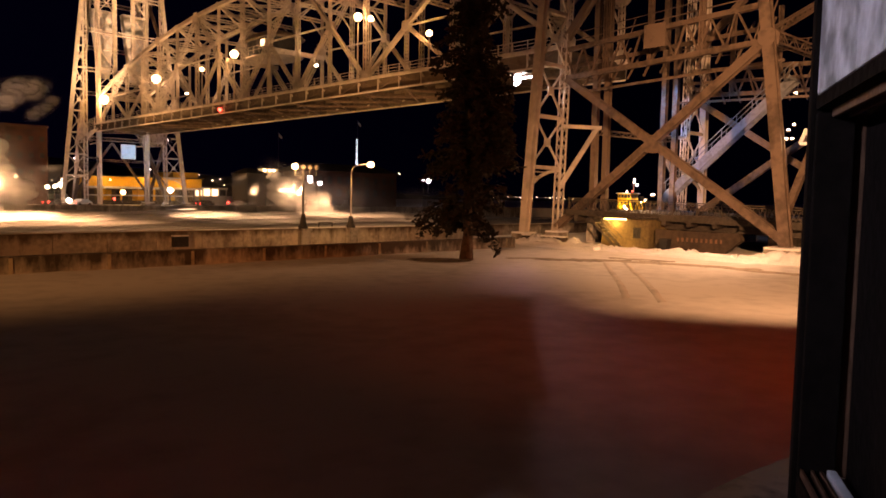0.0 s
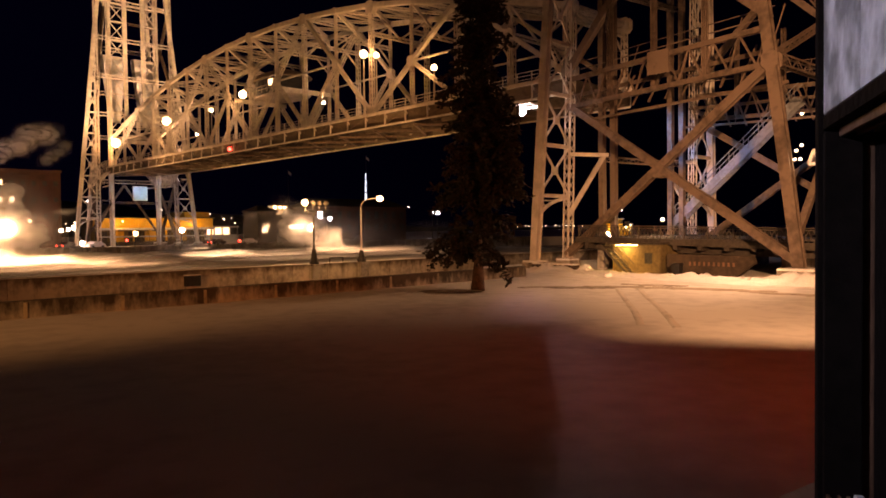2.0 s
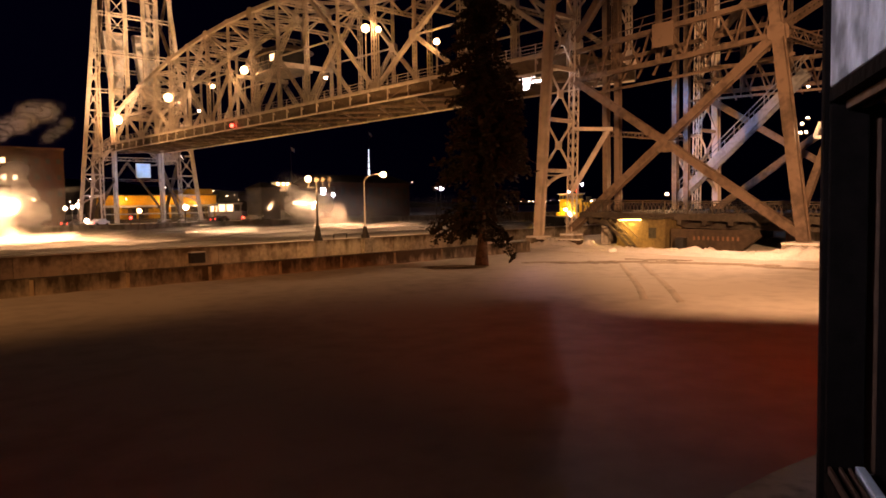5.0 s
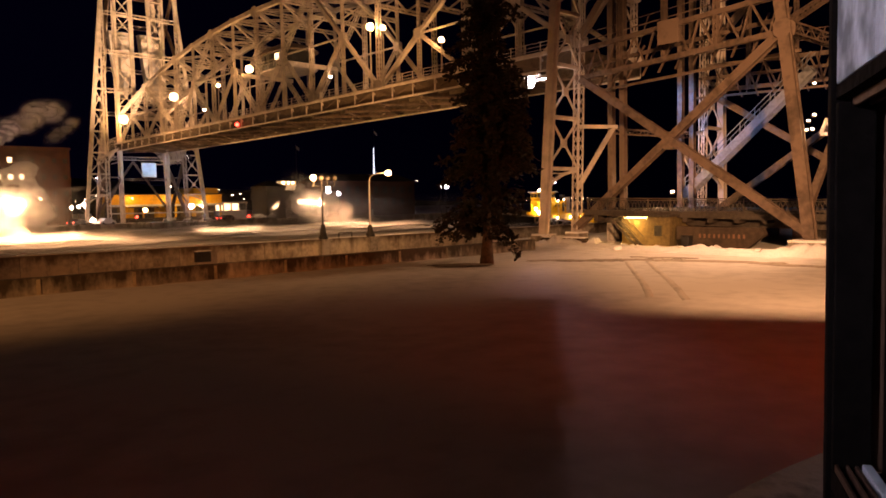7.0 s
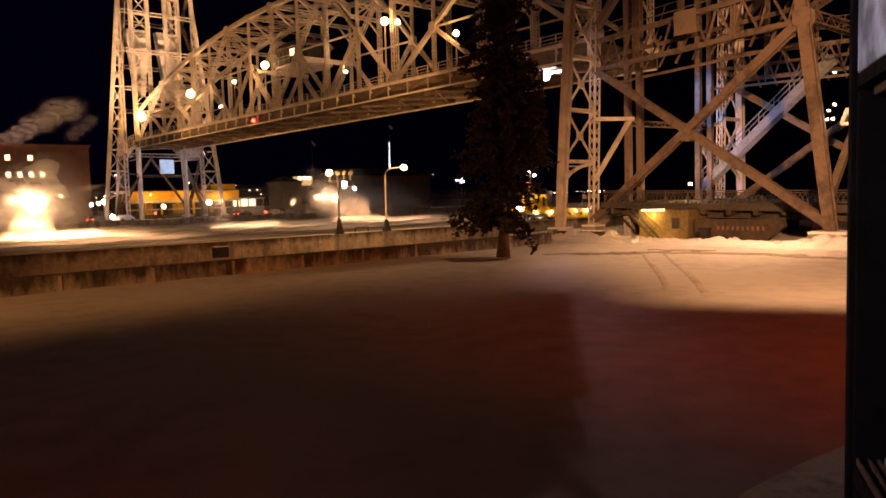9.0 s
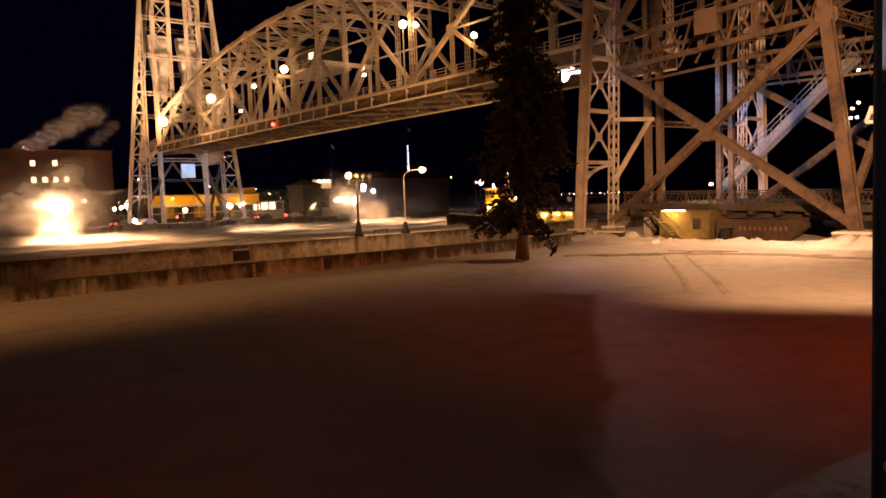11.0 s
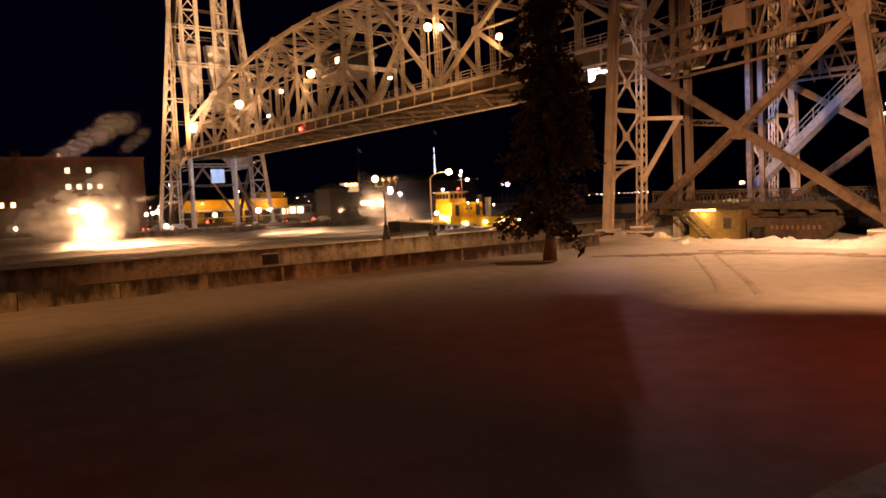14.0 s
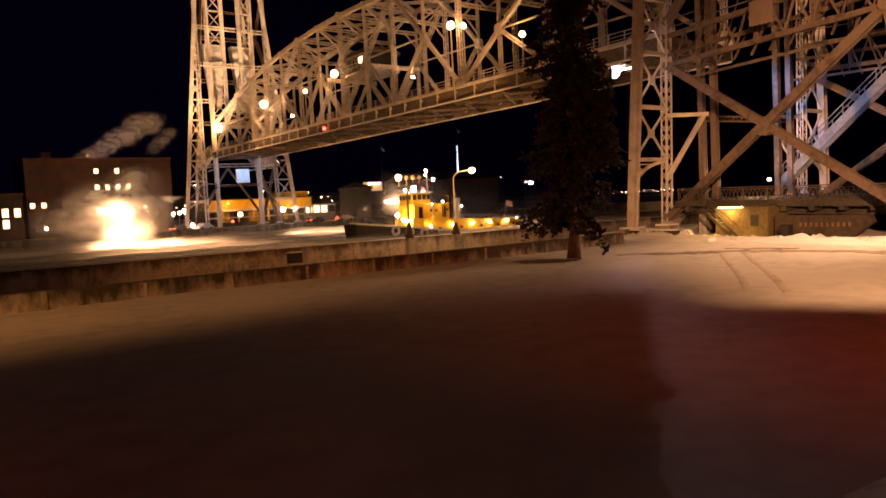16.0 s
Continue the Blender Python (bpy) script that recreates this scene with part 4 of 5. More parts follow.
# ================= spruce on the lawn =================
def spruce():
    ob = thing("spruce_tree", pose(2.55, 42.0, 0), "tall dark spruce with a bare lower trunk on the snow", "tree")
    rng = random.Random(5)
    bm = bmesh.new()
    prev, H = Vector((0, 0, -0.2)), 21.5
    for i in range(1, 15):
        z = H * i / 14
        pt = Vector((0.012 * z + 0.1 * noise.noise((z * 0.4, 1, 0)), 0.1 * noise.noise((z * 0.4, 5, 0)), z))
        r0, r1 = 0.3 * (1 - (i - 1) / 15), 0.3 * (1 - i / 15)
        tube(bm, prev, pt, r0 * (1.5 if i == 1 else 1), r1, 9)
        prev = pt
    part("trunk", bm, BARK, ob, "rough bare trunk", True)
    wood, leaf = bmesh.new(), bmesh.new()
    for k in range(510):
        f = rng.random() ** 0.9
        z = 1.6 + (H - 1.8) * f
        a = rng.uniform(0, 2 * math.pi)
        if (z < 5.2 or z > 11) and rng.random() < 0.5:
            continue
        # the side towards the bridge has grown wider at mid height
        grown = 1 + 0.03 * max(0.0, math.cos(a)) * max(0.0, 1 - ((z - 6.4) / 3.4) ** 2)
        reach = (2.62 * (1 - f ** 2.4) + 0.2) * rng.uniform(0.35, 1.15) * grown
        if k >= 460:
            # fuller boughs at mid height on the side towards the bridge
            z, a, reach = rng.uniform(6.0, 8.8), rng.uniform(-0.9, 0.9), rng.uniform(2.0, 2.75)
        d = Vector((math.cos(a), math.sin(a), 0))
        root = Vector((0.012 * z, 0, z))
        droop = rng.uniform(-0.35, 0.12) - 0.25 * (1 - f)
        pts = [root + d * (reach * t) + Vector((0, 0, reach * (0.25 * t + (droop - 0.15) * t * t))) for t in (0, 0.35, 0.7, 1)]
        for p0, p1, r in zip(pts, pts[1:], (0.05, 0.035, 0.02)):
            tube(wood, p0, p1, r, r * 0.7, 4)
        n = int(20 + 38 * reach)
        for j in range(n):
            t = rng.uniform(0.12, 1.0)
            i = min(2, int(t * 3))
            base = pts[i].lerp(pts[i + 1], t * 3 - i)
            base += Vector((rng.gauss(0, 0.12), rng.gauss(0, 0.12), rng.gauss(-0.04, 0.12)))
            dirn = (d * rng.uniform(0.0, 1.0) + Vector((rng.gauss(0, 0.8), rng.gauss(0, 0.8), rng.gauss(-0.35, 0.5)))).normalized()
            side = dirn.cross(Vector((rng.gauss(0, 1), rng.gauss(0, 1), rng.gauss(0, 1)))).normalized()
            L, W = rng.uniform(0.18, 0.42), rng.uniform(0.05, 0.1)
            if base.x + max(0.0, dirn.x) * L > 2.72 and z > 6.5:
                continue
            v = [leaf.verts.new(c) for c in (base - side * W * 0.4, base + dirn * L * 0.55 - side * W, base + dirn * L, base + dirn * L * 0.55 + side * W, base + side * W * 0.4)]
            leaf.faces.new(v)
    part("limb", wood, BARK, ob)
    part("crown", leaf, NEEDLE, ob, "dark drooping needle sprays")
    return ob


spruce()
# bare earth ring below the spruce
bm = bmesh.new()
c = bm.verts.new((0, 0, 0.075))
ring = [bm.verts.new((1.9 * math.cos(a) * (1 + 0.3 * noise.noise((math.cos(a) * 2, math.sin(a) * 2, 9))) - 1.3, 1.3 * math.sin(a), 0.03)) for a in [2 * math.pi * i / 28 for i in range(28)]]
for i in range(28):
    bm.faces.new((c, ring[i], ring[(i + 1) % 28]))
o = part("needle_litter", bm, mat("brown_needle_litter", (0.16, 0.11, 0.07), 0.95, 0, 0.4, 8, 2, 0.4), None, "brown needle litter under the spruce", True)
o.location = (2.3, 41.0, 0)
tagged(o, category="ground cover", kind="stuff")

# ================= tugboat =================
FROSTED = mat("frosted_rubber", (0.5, 0.5, 0.52), 0.8)
GLOW_TUG = glow("tug_lamp", (1.0, 0.84, 0.55), 110)
GLOW_DECK = glow("tug_deck_lamp", (1.0, 0.88, 0.68), 260)
TUG_YELLOW = mat("bright_yellow_paint", (0.80, 0.47, 0.02), 0.45, 0, 0.15, 3, 0.5, 0.05)


def tug():
    """A harbour tug; x runs from bow to stern, z = 0 at the waterline."""
    ob = thing("tugboat", SITE @ pose(60, 50, -2.4), "black-hulled harbour tug with a bright yellow deckhouse", "boat")
    L = 29.6

    def half_beam(t):
        return 3.9 * min(1, (math.sin(min(1, t * 2.6 + 0.05) * math.pi / 2))) * (1 if t < 0.8 else 1 - 0.5 * ((t - 0.8) / 0.2) ** 2)

    def sheer(t):
        return 3.75 - 2.9 * min(1, t / 0.75) + 0.5 * max(0, t - 0.75) * 2
    bm = bmesh.new()
    rows = []
    for i in range(31):
        t = i / 30
        w, z = half_beam(t), sheer(t)
        x = L * t
        rows.append([bm.verts.new(c) for c in ((x + 1.0 * (1 - t) * 0.6, -w * 0.7, -0.8), (x, -w, z), (x, -w + 0.18, z), (x, -w + 0.2, z - 0.7), (x, w - 0.2, z - 0.7), (x, w - 0.18, z), (x, w, z), (x + 1.0 * (1 - t) * 0.6, w * 0.7, -0.8))])
    for a, b in zip(rows, rows[1:]):
        for k in range(7):
            bm.faces.new((a[k], a[k + 1], b[k + 1], b[k]))
    bm.faces.new(rows[0])
    bm.faces.new(rows[-1][::-1])
    part("hull", bm, BLACK, ob, "black plated hull")
    for s in (-1, 1):
        bm = bmesh.new()
        for i in range(30):
            t0, t1 = i / 30, (i + 1) / 30
            bar(bm, (L * t0, s * half_beam(t0), sheer(t0) + 0.05), (L * t1, s * half_beam(t1), sheer(t1) + 0.05), 0.3, 0.24)
        part("gunwale", bm, SIDING, ob, "pale ice-crusted gunwale")
        for x in (5.4, 7.4, 9.6, 12.4, 15.5, 19, 22.5, 26):
            t = x / L
            bm = bmesh.new()
            R, r = 0.55, 0.2
            ring = [[bm.verts.new((x + (R + r * math.cos(v)) * math.cos(u), s * (half_beam(t) + 0.2 + r * math.sin(v)), sheer(t) - 0.6 + (R + r * math.cos(v)) * math.sin(u))) for v in [2 * math.pi * j / 6 for j in range(6)]] for u in [2 * math.pi * i / 14 for i in range(14)]]
            for i in range(14):
                for j in range(6):
                    bm.faces.new((ring[i][j], ring[(i + 1) % 14][j], ring[(i + 1) % 14][(j + 1) % 6], ring[i][(j + 1) % 6]))
            part("fender_tyre", bm, FROSTED, ob, smooth=True)
    bm = bmesh.new()
    tube(bm, (0.2, 0, -0.3), (-0.1, 0, 3.7), 0.7, 0.9, 12)
    part("bow_fender", bm, RUBBER, ob, "thick rubber bow fender")
    # long deckhouse, falling aft with the sheer
    bm = bmesh.new()
    prof = [(8.8, 2.3, 4.0), (10.5, 2.7, 3.95), (16, 2.9, 3.6), (29.2, 2.7, 2.95)]
    rows = [[bm.verts.new(c) for c in ((x, -w, 0.6), (x, -w, z), (x, w, z), (x, w, 0.6))] for x, w, z in prof]
    for a, b in zip(rows, rows[1:]):
        for k in range(3):
            bm.faces.new((a[k], a[k + 1], b[k + 1], b[k]))
    bm.faces.new(rows[0])
    bm.faces.new(rows[-1][::-1])
    house = part("deckhouse", bm, TUG_YELLOW, ob, "long yellow deckhouse")
    for s in (-1, 1):
        for x in (13.2, 17.2, 21, 24.4, 27.6):
            bm = bmesh.new()
            tube(bm, (x, s * 2.84, 2.3), (x, s * 2.98, 2.3), 0.22)
            part("porthole", bm, IRON, house, "dark round porthole")
        for x in (11.4, 15.4, 19.2, 22.6, 26.0):
            bm = bmesh.new()
            ball(bm, (x, s * 3.16, 2.75), 0.13)
            part("wall_lamp", bm, GLOW_TUG, house, "glowing bulkhead lamp", True)
    bm = bmesh.new()
    for s in (-1, 1):
        for x in range(16, 30):
            bar(bm, (x, s * 2.5, 3.4 - 0.045 * (x - 16)), (x, s * 2.5, 4.2 - 0.045 * (x - 16)), 0.05, 0.05)
        bar(bm, (16, s * 2.5, 4.2), (29, s * 2.5, 3.6), 0.05, 0.05)
    part("boat_rail", bm, SIDING, ob)
    # two-storey wheelhouse
    bm = bmesh.new()
    prof = [(8.9, 1.3), (9.5, 1.9), (15.8, 1.9), (15.8, -1.9), (9.5, -1.9), (8.9, -1.3)]
    lo = [bm.verts.new((x, y, 3.6)) for x, y in prof]
    hi = [bm.verts.new((x, y, 6.0)) for x, y in prof]
    bm.faces.new(lo[::-1])
    bm.faces.new(hi)
    for i in range(6):
        bm.faces.new((lo[i], lo[(i + 1) % 6], hi[(i + 1) % 6], hi[i]))
    part("upper_house", bm, TUG_YELLOW, ob, "yellow upper house")
    wh = part("wheelhouse", boxed(9.3, 12.6, -1.7, 1.7, 6.004, 7.6, bevel=0.08), TUG_YELLOW, ob, "yellow wheelhouse with dark windows")
    part("wheelhouse_roof", boxed(8.9, 12.9, -2.0, 2.0, 7.604, 7.78, bevel=0.05), SIDING, wh)
    for s in (-1, 1):
        for x in (9.75, 10.6, 11.45, 12.2):
            part("wheelhouse_window", boxed(x - 0.3, x + 0.3, s * 1.73 - 0.02, s * 1.73 + 0.02, 6.65, 7.4), IRON, wh)
    for y in (-1.2, -0.4, 0.4, 1.2):
        part("wheelhouse_window", boxed(9.24, 9.29, y - 0.32, y + 0.32, 6.65, 7.4), IRON, wh)
    for x, r, h in ((17.0, 0.55, 6.9), (18.4, 0.3, 6.4), (19.0, 0.3, 6.4)):
        bm = bmesh.new()
        tube(bm, (x, 0, 3.4), (x, 0, h), r, r * 0.92, 14)
        tube(bm, (x, 0, h), (x, 0, h + 0.25), r * 1.1, r * 1.1, 14)
        part("exhaust_stack", bm, BLACK if r > 0.5 else SIDING, ob)
    bm = bmesh.new()
    tube(bm, (13.3, 0, 6.0), (13.3, 0, 11.2), 0.12, 0.07)
    bar(bm, (13.3, -1.0, 9.6), (13.3, 1.0, 9.6), 0.08, 0.08)
    part("mast", bm, SIDING, ob)
    for x, z, r, m_ in ((13.1, 10.9, 0.24, GLOW_WARM), (12.9, 10.3, 0.18, GLOW_WARM), (14.3, 9.6, 0.26, GLOW_COOL), (12.4, 8.2, 0.18, GLOW_RED)):
        bm = bmesh.new()
        ball(bm, (x, -0.2, z), r)
        part("mast_light", bm, m_, ob, "glowing mast light", True)
    bm = bmesh.new()
    ball(bm, (8.7, -1.0, 8.1), 0.16)
    part("searchlight", bm, GLOW_TUG, ob, "glowing searchlight on the wheelhouse", True)
    bm = bmesh.new()
    tube(bm, (8.9, -1.0, 7.7), (8.7, -1.0, 8.0), 0.08)
    part("searchlight_stand", bm, SIDING, ob)
    for x, z in ((6.6, 4.6), (7.6, 3.9), (8.4, 3.6)):
        bm = bmesh.new()
        ball(bm, (x, -1.8, z), 0.24)
        part("deck_light", bm, GLOW_DECK, ob, "glowing foredeck light", True)
        bm = bmesh.new()
        tube(bm, (x, -1.8, 1.8), (x, -1.8, z - 0.2), 0.05)
        part("light_post", bm, SIDING, ob)
    # lamps added to brighten the upper house
    for x, y, z in ((14.2, -2.6, 6.2), (12.0, -2.9, 5.9), (17.6, -2.6, 5.4)):
        bm = bmesh.new()
        ball(bm, (x, y, z), 0.1)
        part("house_light", bm, GLOW_TUG, ob, "glowing lamp added to light the upper house", True)
        bm = bmesh.new()
        tube(bm, (x, y, 3.4), (x, y, z - 0.08), 0.03)
        part("lamp_stem", bm, SIDING, ob)
    for x, h in ((10.6, 0.5), (14.8, 0.9)):
        part("upper_door", boxed(x - 0.35, x + 0.35, -1.93, -1.904, 3.9, 5.6), IRON, ob)
    for x in (12.4, 13.4, 15.4):
        bm = bmesh.new()
        tube(bm, (x, -1.96, 5.0), (x, -1.902, 5.0), 0.2)
        part("upper_porthole", bm, IRON, ob)
    bm = bmesh.new()
    for i in range(15):
        x = 29.8 + i * 0.5
        bmesh.ops.create_icosphere(bm, subdivisions=2, radius=0.5 + 0.25 * noise.noise((i, 3, 1)), matrix=Matrix.Translation((x, -1.6 - 0.12 * i, 0.9 + 0.35 * math.sin(i * 0.2) - 0.02 * i)) @ Matrix.Diagonal((1.2, 1.2, 0.35, 1)))
    part("stern_wash", bm, SNOW, ob, "white churned wash behind the stern", True)
    bm = bmesh.new()
    ball(bm, (30.0, -1.0, 3.0), 0.12)
    part("stern_light", bm, GLOW_TUG, ob, "glowing stern lamp", True)
    bm = bmesh.new()
    tube(bm, (30.0, -1.0, 3.0), (29.0, -1.0, 3.0), 0.04)
    part("stern_bracket", bm, SIDING, ob)
    bm = bmesh.new()
    tube(bm, (3.2, 0, 2.6), (3.2, 0, 3.9), 0.3, 0.3)
    bar(bm, (3.2, -0.8, 3.5), (3.2, 0.8, 3.5), 0.2, 0.2)
    part("towing_bitt", bm, BLACK, ob)
    bm = bmesh.new()
    tube(bm, (28.4, 0, 3.0), (28.9, 0, 6.0), 0.05)
    part("flagstaff", bm, SIDING, ob)
    bm = bmesh.new()
    g = [[bm.verts.new((28.9 + 0.22 * i, 0.14 * math.sin(i * 1.1), 5.9 - 0.9 * j - 0.05 * i)) for j in (0, 1)] for i in range(7)]
    for a, b in zip(g, g[1:]):
        bm.faces.new((a[0], b[0], b[1], a[1]))
    part("flag", bm, mat("pale_flag_cloth", (0.6, 0.4, 0.4), 0.9), ob, "small wind-blown flag", True)
    return ob


tugboat = tug()

# ================= far bank =================
def building(name, q0, q1, p0, p1, z1, material, label, rows=0, cols=0, lit=(), roof=0.0, z0=0.3, win=(1.1, 1.7), glowm=None):
    """A far building with window openings set into its canal front and its bay side."""
    ob = thing(name, SITE, label, "building", "far buildings")
    part("wall", boxed(q0, q1, p0, p1, z0, z1), material, ob)
    part("cornice", boxed(q0 - 0.25, q1 + 0.25, p0 - 0.25, p1 + 0.25, z1 + 0.004, z1 + 0.5, bevel=0.05), material, ob)
    if roof:
        bm = bmesh.new()
        mq = (q0 + q1) / 2
        a = [bm.verts.new(c) for c in ((q0 - 0.4, p0 - 0.4, z1 + 0.51), (q1 + 0.4, p0 - 0.4, z1 + 0.51), (q1 + 0.4, p1 + 0.4, z1 + 0.51), (q0 - 0.4, p1 + 0.4, z1 + 0.51))]
        r = [bm.verts.new(c) for c in ((q0 + 2, (p0 + p1) / 2, z1 + roof), (q1 - 2, (p0 + p1) / 2, z1 + roof))]
        for f in ((a[0], a[1], r[1], r[0]), (a[1], a[2], r[1]), (a[2], a[3], r[0], r[1]), (a[3], a[0], r[0]), (a[3], a[2], a[1], a[0])):
            bm.faces.new(f)
        part("roof", bm, GRIME, ob)
    for i in range(rows):
        for j in range(cols):
            z = z0 + 2.0 + (z1 - z0 - 2.5) * (i + 0.3) / max(1, rows)
            q = q0 + (q1 - q0) * (j + 0.5) / cols
            on = (i, j) in lit
            w = part("window", boxed(q - win[0] / 2, q + win[0] / 2, p0 - 0.06, p0 - 0.004, z, z + win[1]), (glowm or GLOW_WINDOW) if on else IRON, ob, "lit window" if on else "dark window")
            part("sill", boxed(q - win[0] / 2 - 0.1, q + win[0] / 2 + 0.1, p0 - 0.16, p0 - 0.004, z - 0.16, z - 0.01), material, w)
    return ob


b = building("brick_warehouse", -28, 1.5, 133, 152, 16.8, BRICK, "long brown brick warehouse with few lit windows", 4, 14, {(2, 6), (2, 7), (2, 9), (2, 8), (3, 6), (3, 8), (1, 0), (1, 1)}, win=(0.85, 1.05))
part("chimney", boxed(-24.2, -22.4, 136, 138, 17.3, 18.8, bevel=0.05), BRICK, b)
building("harbour_office", -46, -29, 130, 142, 9.5, BRICK, "low dark brick building with lit ground windows", 3, 8, {(1, 6), (1, 7), (0, 5), (0, 6)})
def quay_shed():
    """Open-fronted yellow shed: deep fascia over a lit, recessed bay front with posts."""
    ob = thing("yellow_shed", SITE, "yellow lit quay shed with open bays beyond the tower", "building", "far buildings")
    part("back_wall", boxed(10, 38, 141, 148, 0.4, 6.4), TAN, ob)
    part("fascia", boxed(10, 38, 136, 141, 4.7, 7.0, bevel=0.06), YELLOW, ob, "deep yellow fascia")
    part("roof", boxed(9.6, 38.4, 135.6, 148.4, 7.004, 7.25, bevel=0.04), GRIME, ob)
    part("lintel", boxed(10, 38, 135.9, 136.3, 4.2, 4.69, bevel=0.03), SIDING, ob)
    part("rail_beam", boxed(10, 38, 135.9, 136.3, 2.5, 2.8, bevel=0.03), SIDING, ob)
    part("kerb_wall", boxed(10, 38, 135.8, 136.4, 0.4, 1.5, bevel=0.03), GRIME, ob)
    for i in range(8):
        x = 10.3 + i * 3.9
        part("post", boxed(x - 0.2, x + 0.2, 136.0, 136.4, 1.504, 4.19), YELLOW, ob)
        part("bay_panel", boxed(x + 0.5, x + 3.3, 140.8, 140.99, 1.2, 3.9), YELLOW if i % 2 else GRIME, ob)
    part("gable", boxed(31, 37.5, 137, 146, 7.26, 8.6, bevel=0.05), YELLOW, ob, "raised yellow gable")
    return ob


quay_shed()
# three lamps added to brighten the shed's front
for q_ in (15.0, 24.0, 32.5):
    point_lamp(at(q_, 133.6, 5.6), 420, (1.0, 0.62, 0.18), 0.4)
    ob = thing("shed_fill_lamp", SITE @ pose(q_, 134.6, 6.2), "small amber lamp added to light the yellow shed", "lamp", "shed lamps")
    bm = bmesh.new()
    ball(bm, (0, 0, 0), 0.2)
    part("bulb", bm, GLOW_SODIUM, ob, "glowing amber bulb", True)
    bm = bmesh.new()
    tube(bm, (0, 0.1, 0.1), (0, 1.4, 0.4), 0.05)
    part("arm", bm, IRON, ob)
building("stone_hall", 61, 93, 124, 136, 9.6, BRICK, "long dark hall with arched windows and a few lights", 2, 10, {(1, 0)}, roof=2.8, win=(1.4, 2.0), glowm=GLOW_COOL)
building("grey_house", 47.5, 53, 130, 138, 8.4, GRIME, "small grey house on the far quay", 2, 2, (), roof=2.0)
building("low_depot", 38, 47, 140, 148, 4.6, SIDING, "low bright-lit depot beside the parked cars", 1, 4, {(0, 0), (0, 1), (0, 2)}, win=(1.7, 1.8))


def mast_lamp(q, p, z, material, r, label, n=1, watts=0, colour=WARM, name="flood_mast"):
    ob = thing(name, SITE @ pose(q, p, 0.4), label, "lamp", "far bank lamps")
    bm = bmesh.new()
    tube(bm, (0, 0, 0), (0, 0, z - 0.4), 0.16, 0.1)
    part("post", bm, IRON, ob)
    bm = bmesh.new()
    bar(bm, (-r * n, 0, z - 0.4), (r * n, 0, z - 0.4), 0.12, 0.12)
    part("crossarm", bm, IRON, ob)
    for i in range(n):
        bm = bmesh.new()
        ball(bm, ((i - (n - 1) / 2) * r * 2.1, -0.25, z - 0.4), r)
        part("lamp_head", bm, material, ob, "glowing lamp head", True)
    if watts:
        spot_lamp(at(q, p - 5.6, z + 0.5), at(q, p - 21, -6), watts, colour, 70, 0.5, 0.6)
    return ob


GLOW_BIG = glow("harbour_flood", (1.0, 0.76, 0.42), 14)
mast_lamp(-15.2, 114.0, 5.4, GLOW_BIG, 0.6, "dazzling harbour floodlight bank on the far quay", 5, 270000, (1.0, 0.60, 0.27))
mast_lamp(48.9, 114.0, 4.6, GLOW_BIG, 0.5, "dazzling warm floodlight on the far quay", 4, 62000, (1.0, 0.63, 0.31))
mast_lamp(20.2, 114.5, 4.0, GLOW_WARM, 0.6, "bright warm lamp beneath the far tower", 1, 48000)
point_lamp(at(-15.2, 112.7, 5.2), 1900, (1.0, 0.66, 0.32), 0.8)
point_lamp(at(48.9, 112.7, 4.6), 700, (1.0, 0.70, 0.38), 0.7)
mast_lamp(120.9, 140, 9.2, GLOW_COOL, 0.85, "cool white lamp on a far post", 1)
mast_lamp(118.6, 140, 9.2, GLOW_COOL, 0.35, "small cool white lamp on a far post", 1)
mast_lamp(61.4, 118, 6.6, GLOW_COOL, 0.55, "pale lantern on the far quay", 1)
mast_lamp(-9.0, 116, 6.0, GLOW_SODIUM, 0.3, "amber lamp on the far quay", 1)
mast_lamp(-27, 116, 2.6, GLOW_WARM, 0.35, "low warm lamp on the far quay", 1)
for q, p, z, g_, r in ((-1.0, 125, 4.2, GLOW_WARM, 0.4), (0.4, 125, 4.4, GLOW_WARM, 0.4), (1.8, 126, 4.8, GLOW_WARM, 0.5), (0.3, 116, 1.6, GLOW_WARM, 0.5), (9.0, 116, 2.0, GLOW_RED, 0.25), (39.5, 150, 5.6, GLOW_COOL, 0.6), (42.5, 150, 6.0, GLOW_COOL, 0.45), (10.8, 116, 3.4, GLOW_SODIUM, 0.5), (34.6, 116, 1.5, GLOW_RED, 0.22)):
    mast_lamp(q, p, z, g_, r, "small lamp among the far quay lights", 1, name="quay_light")

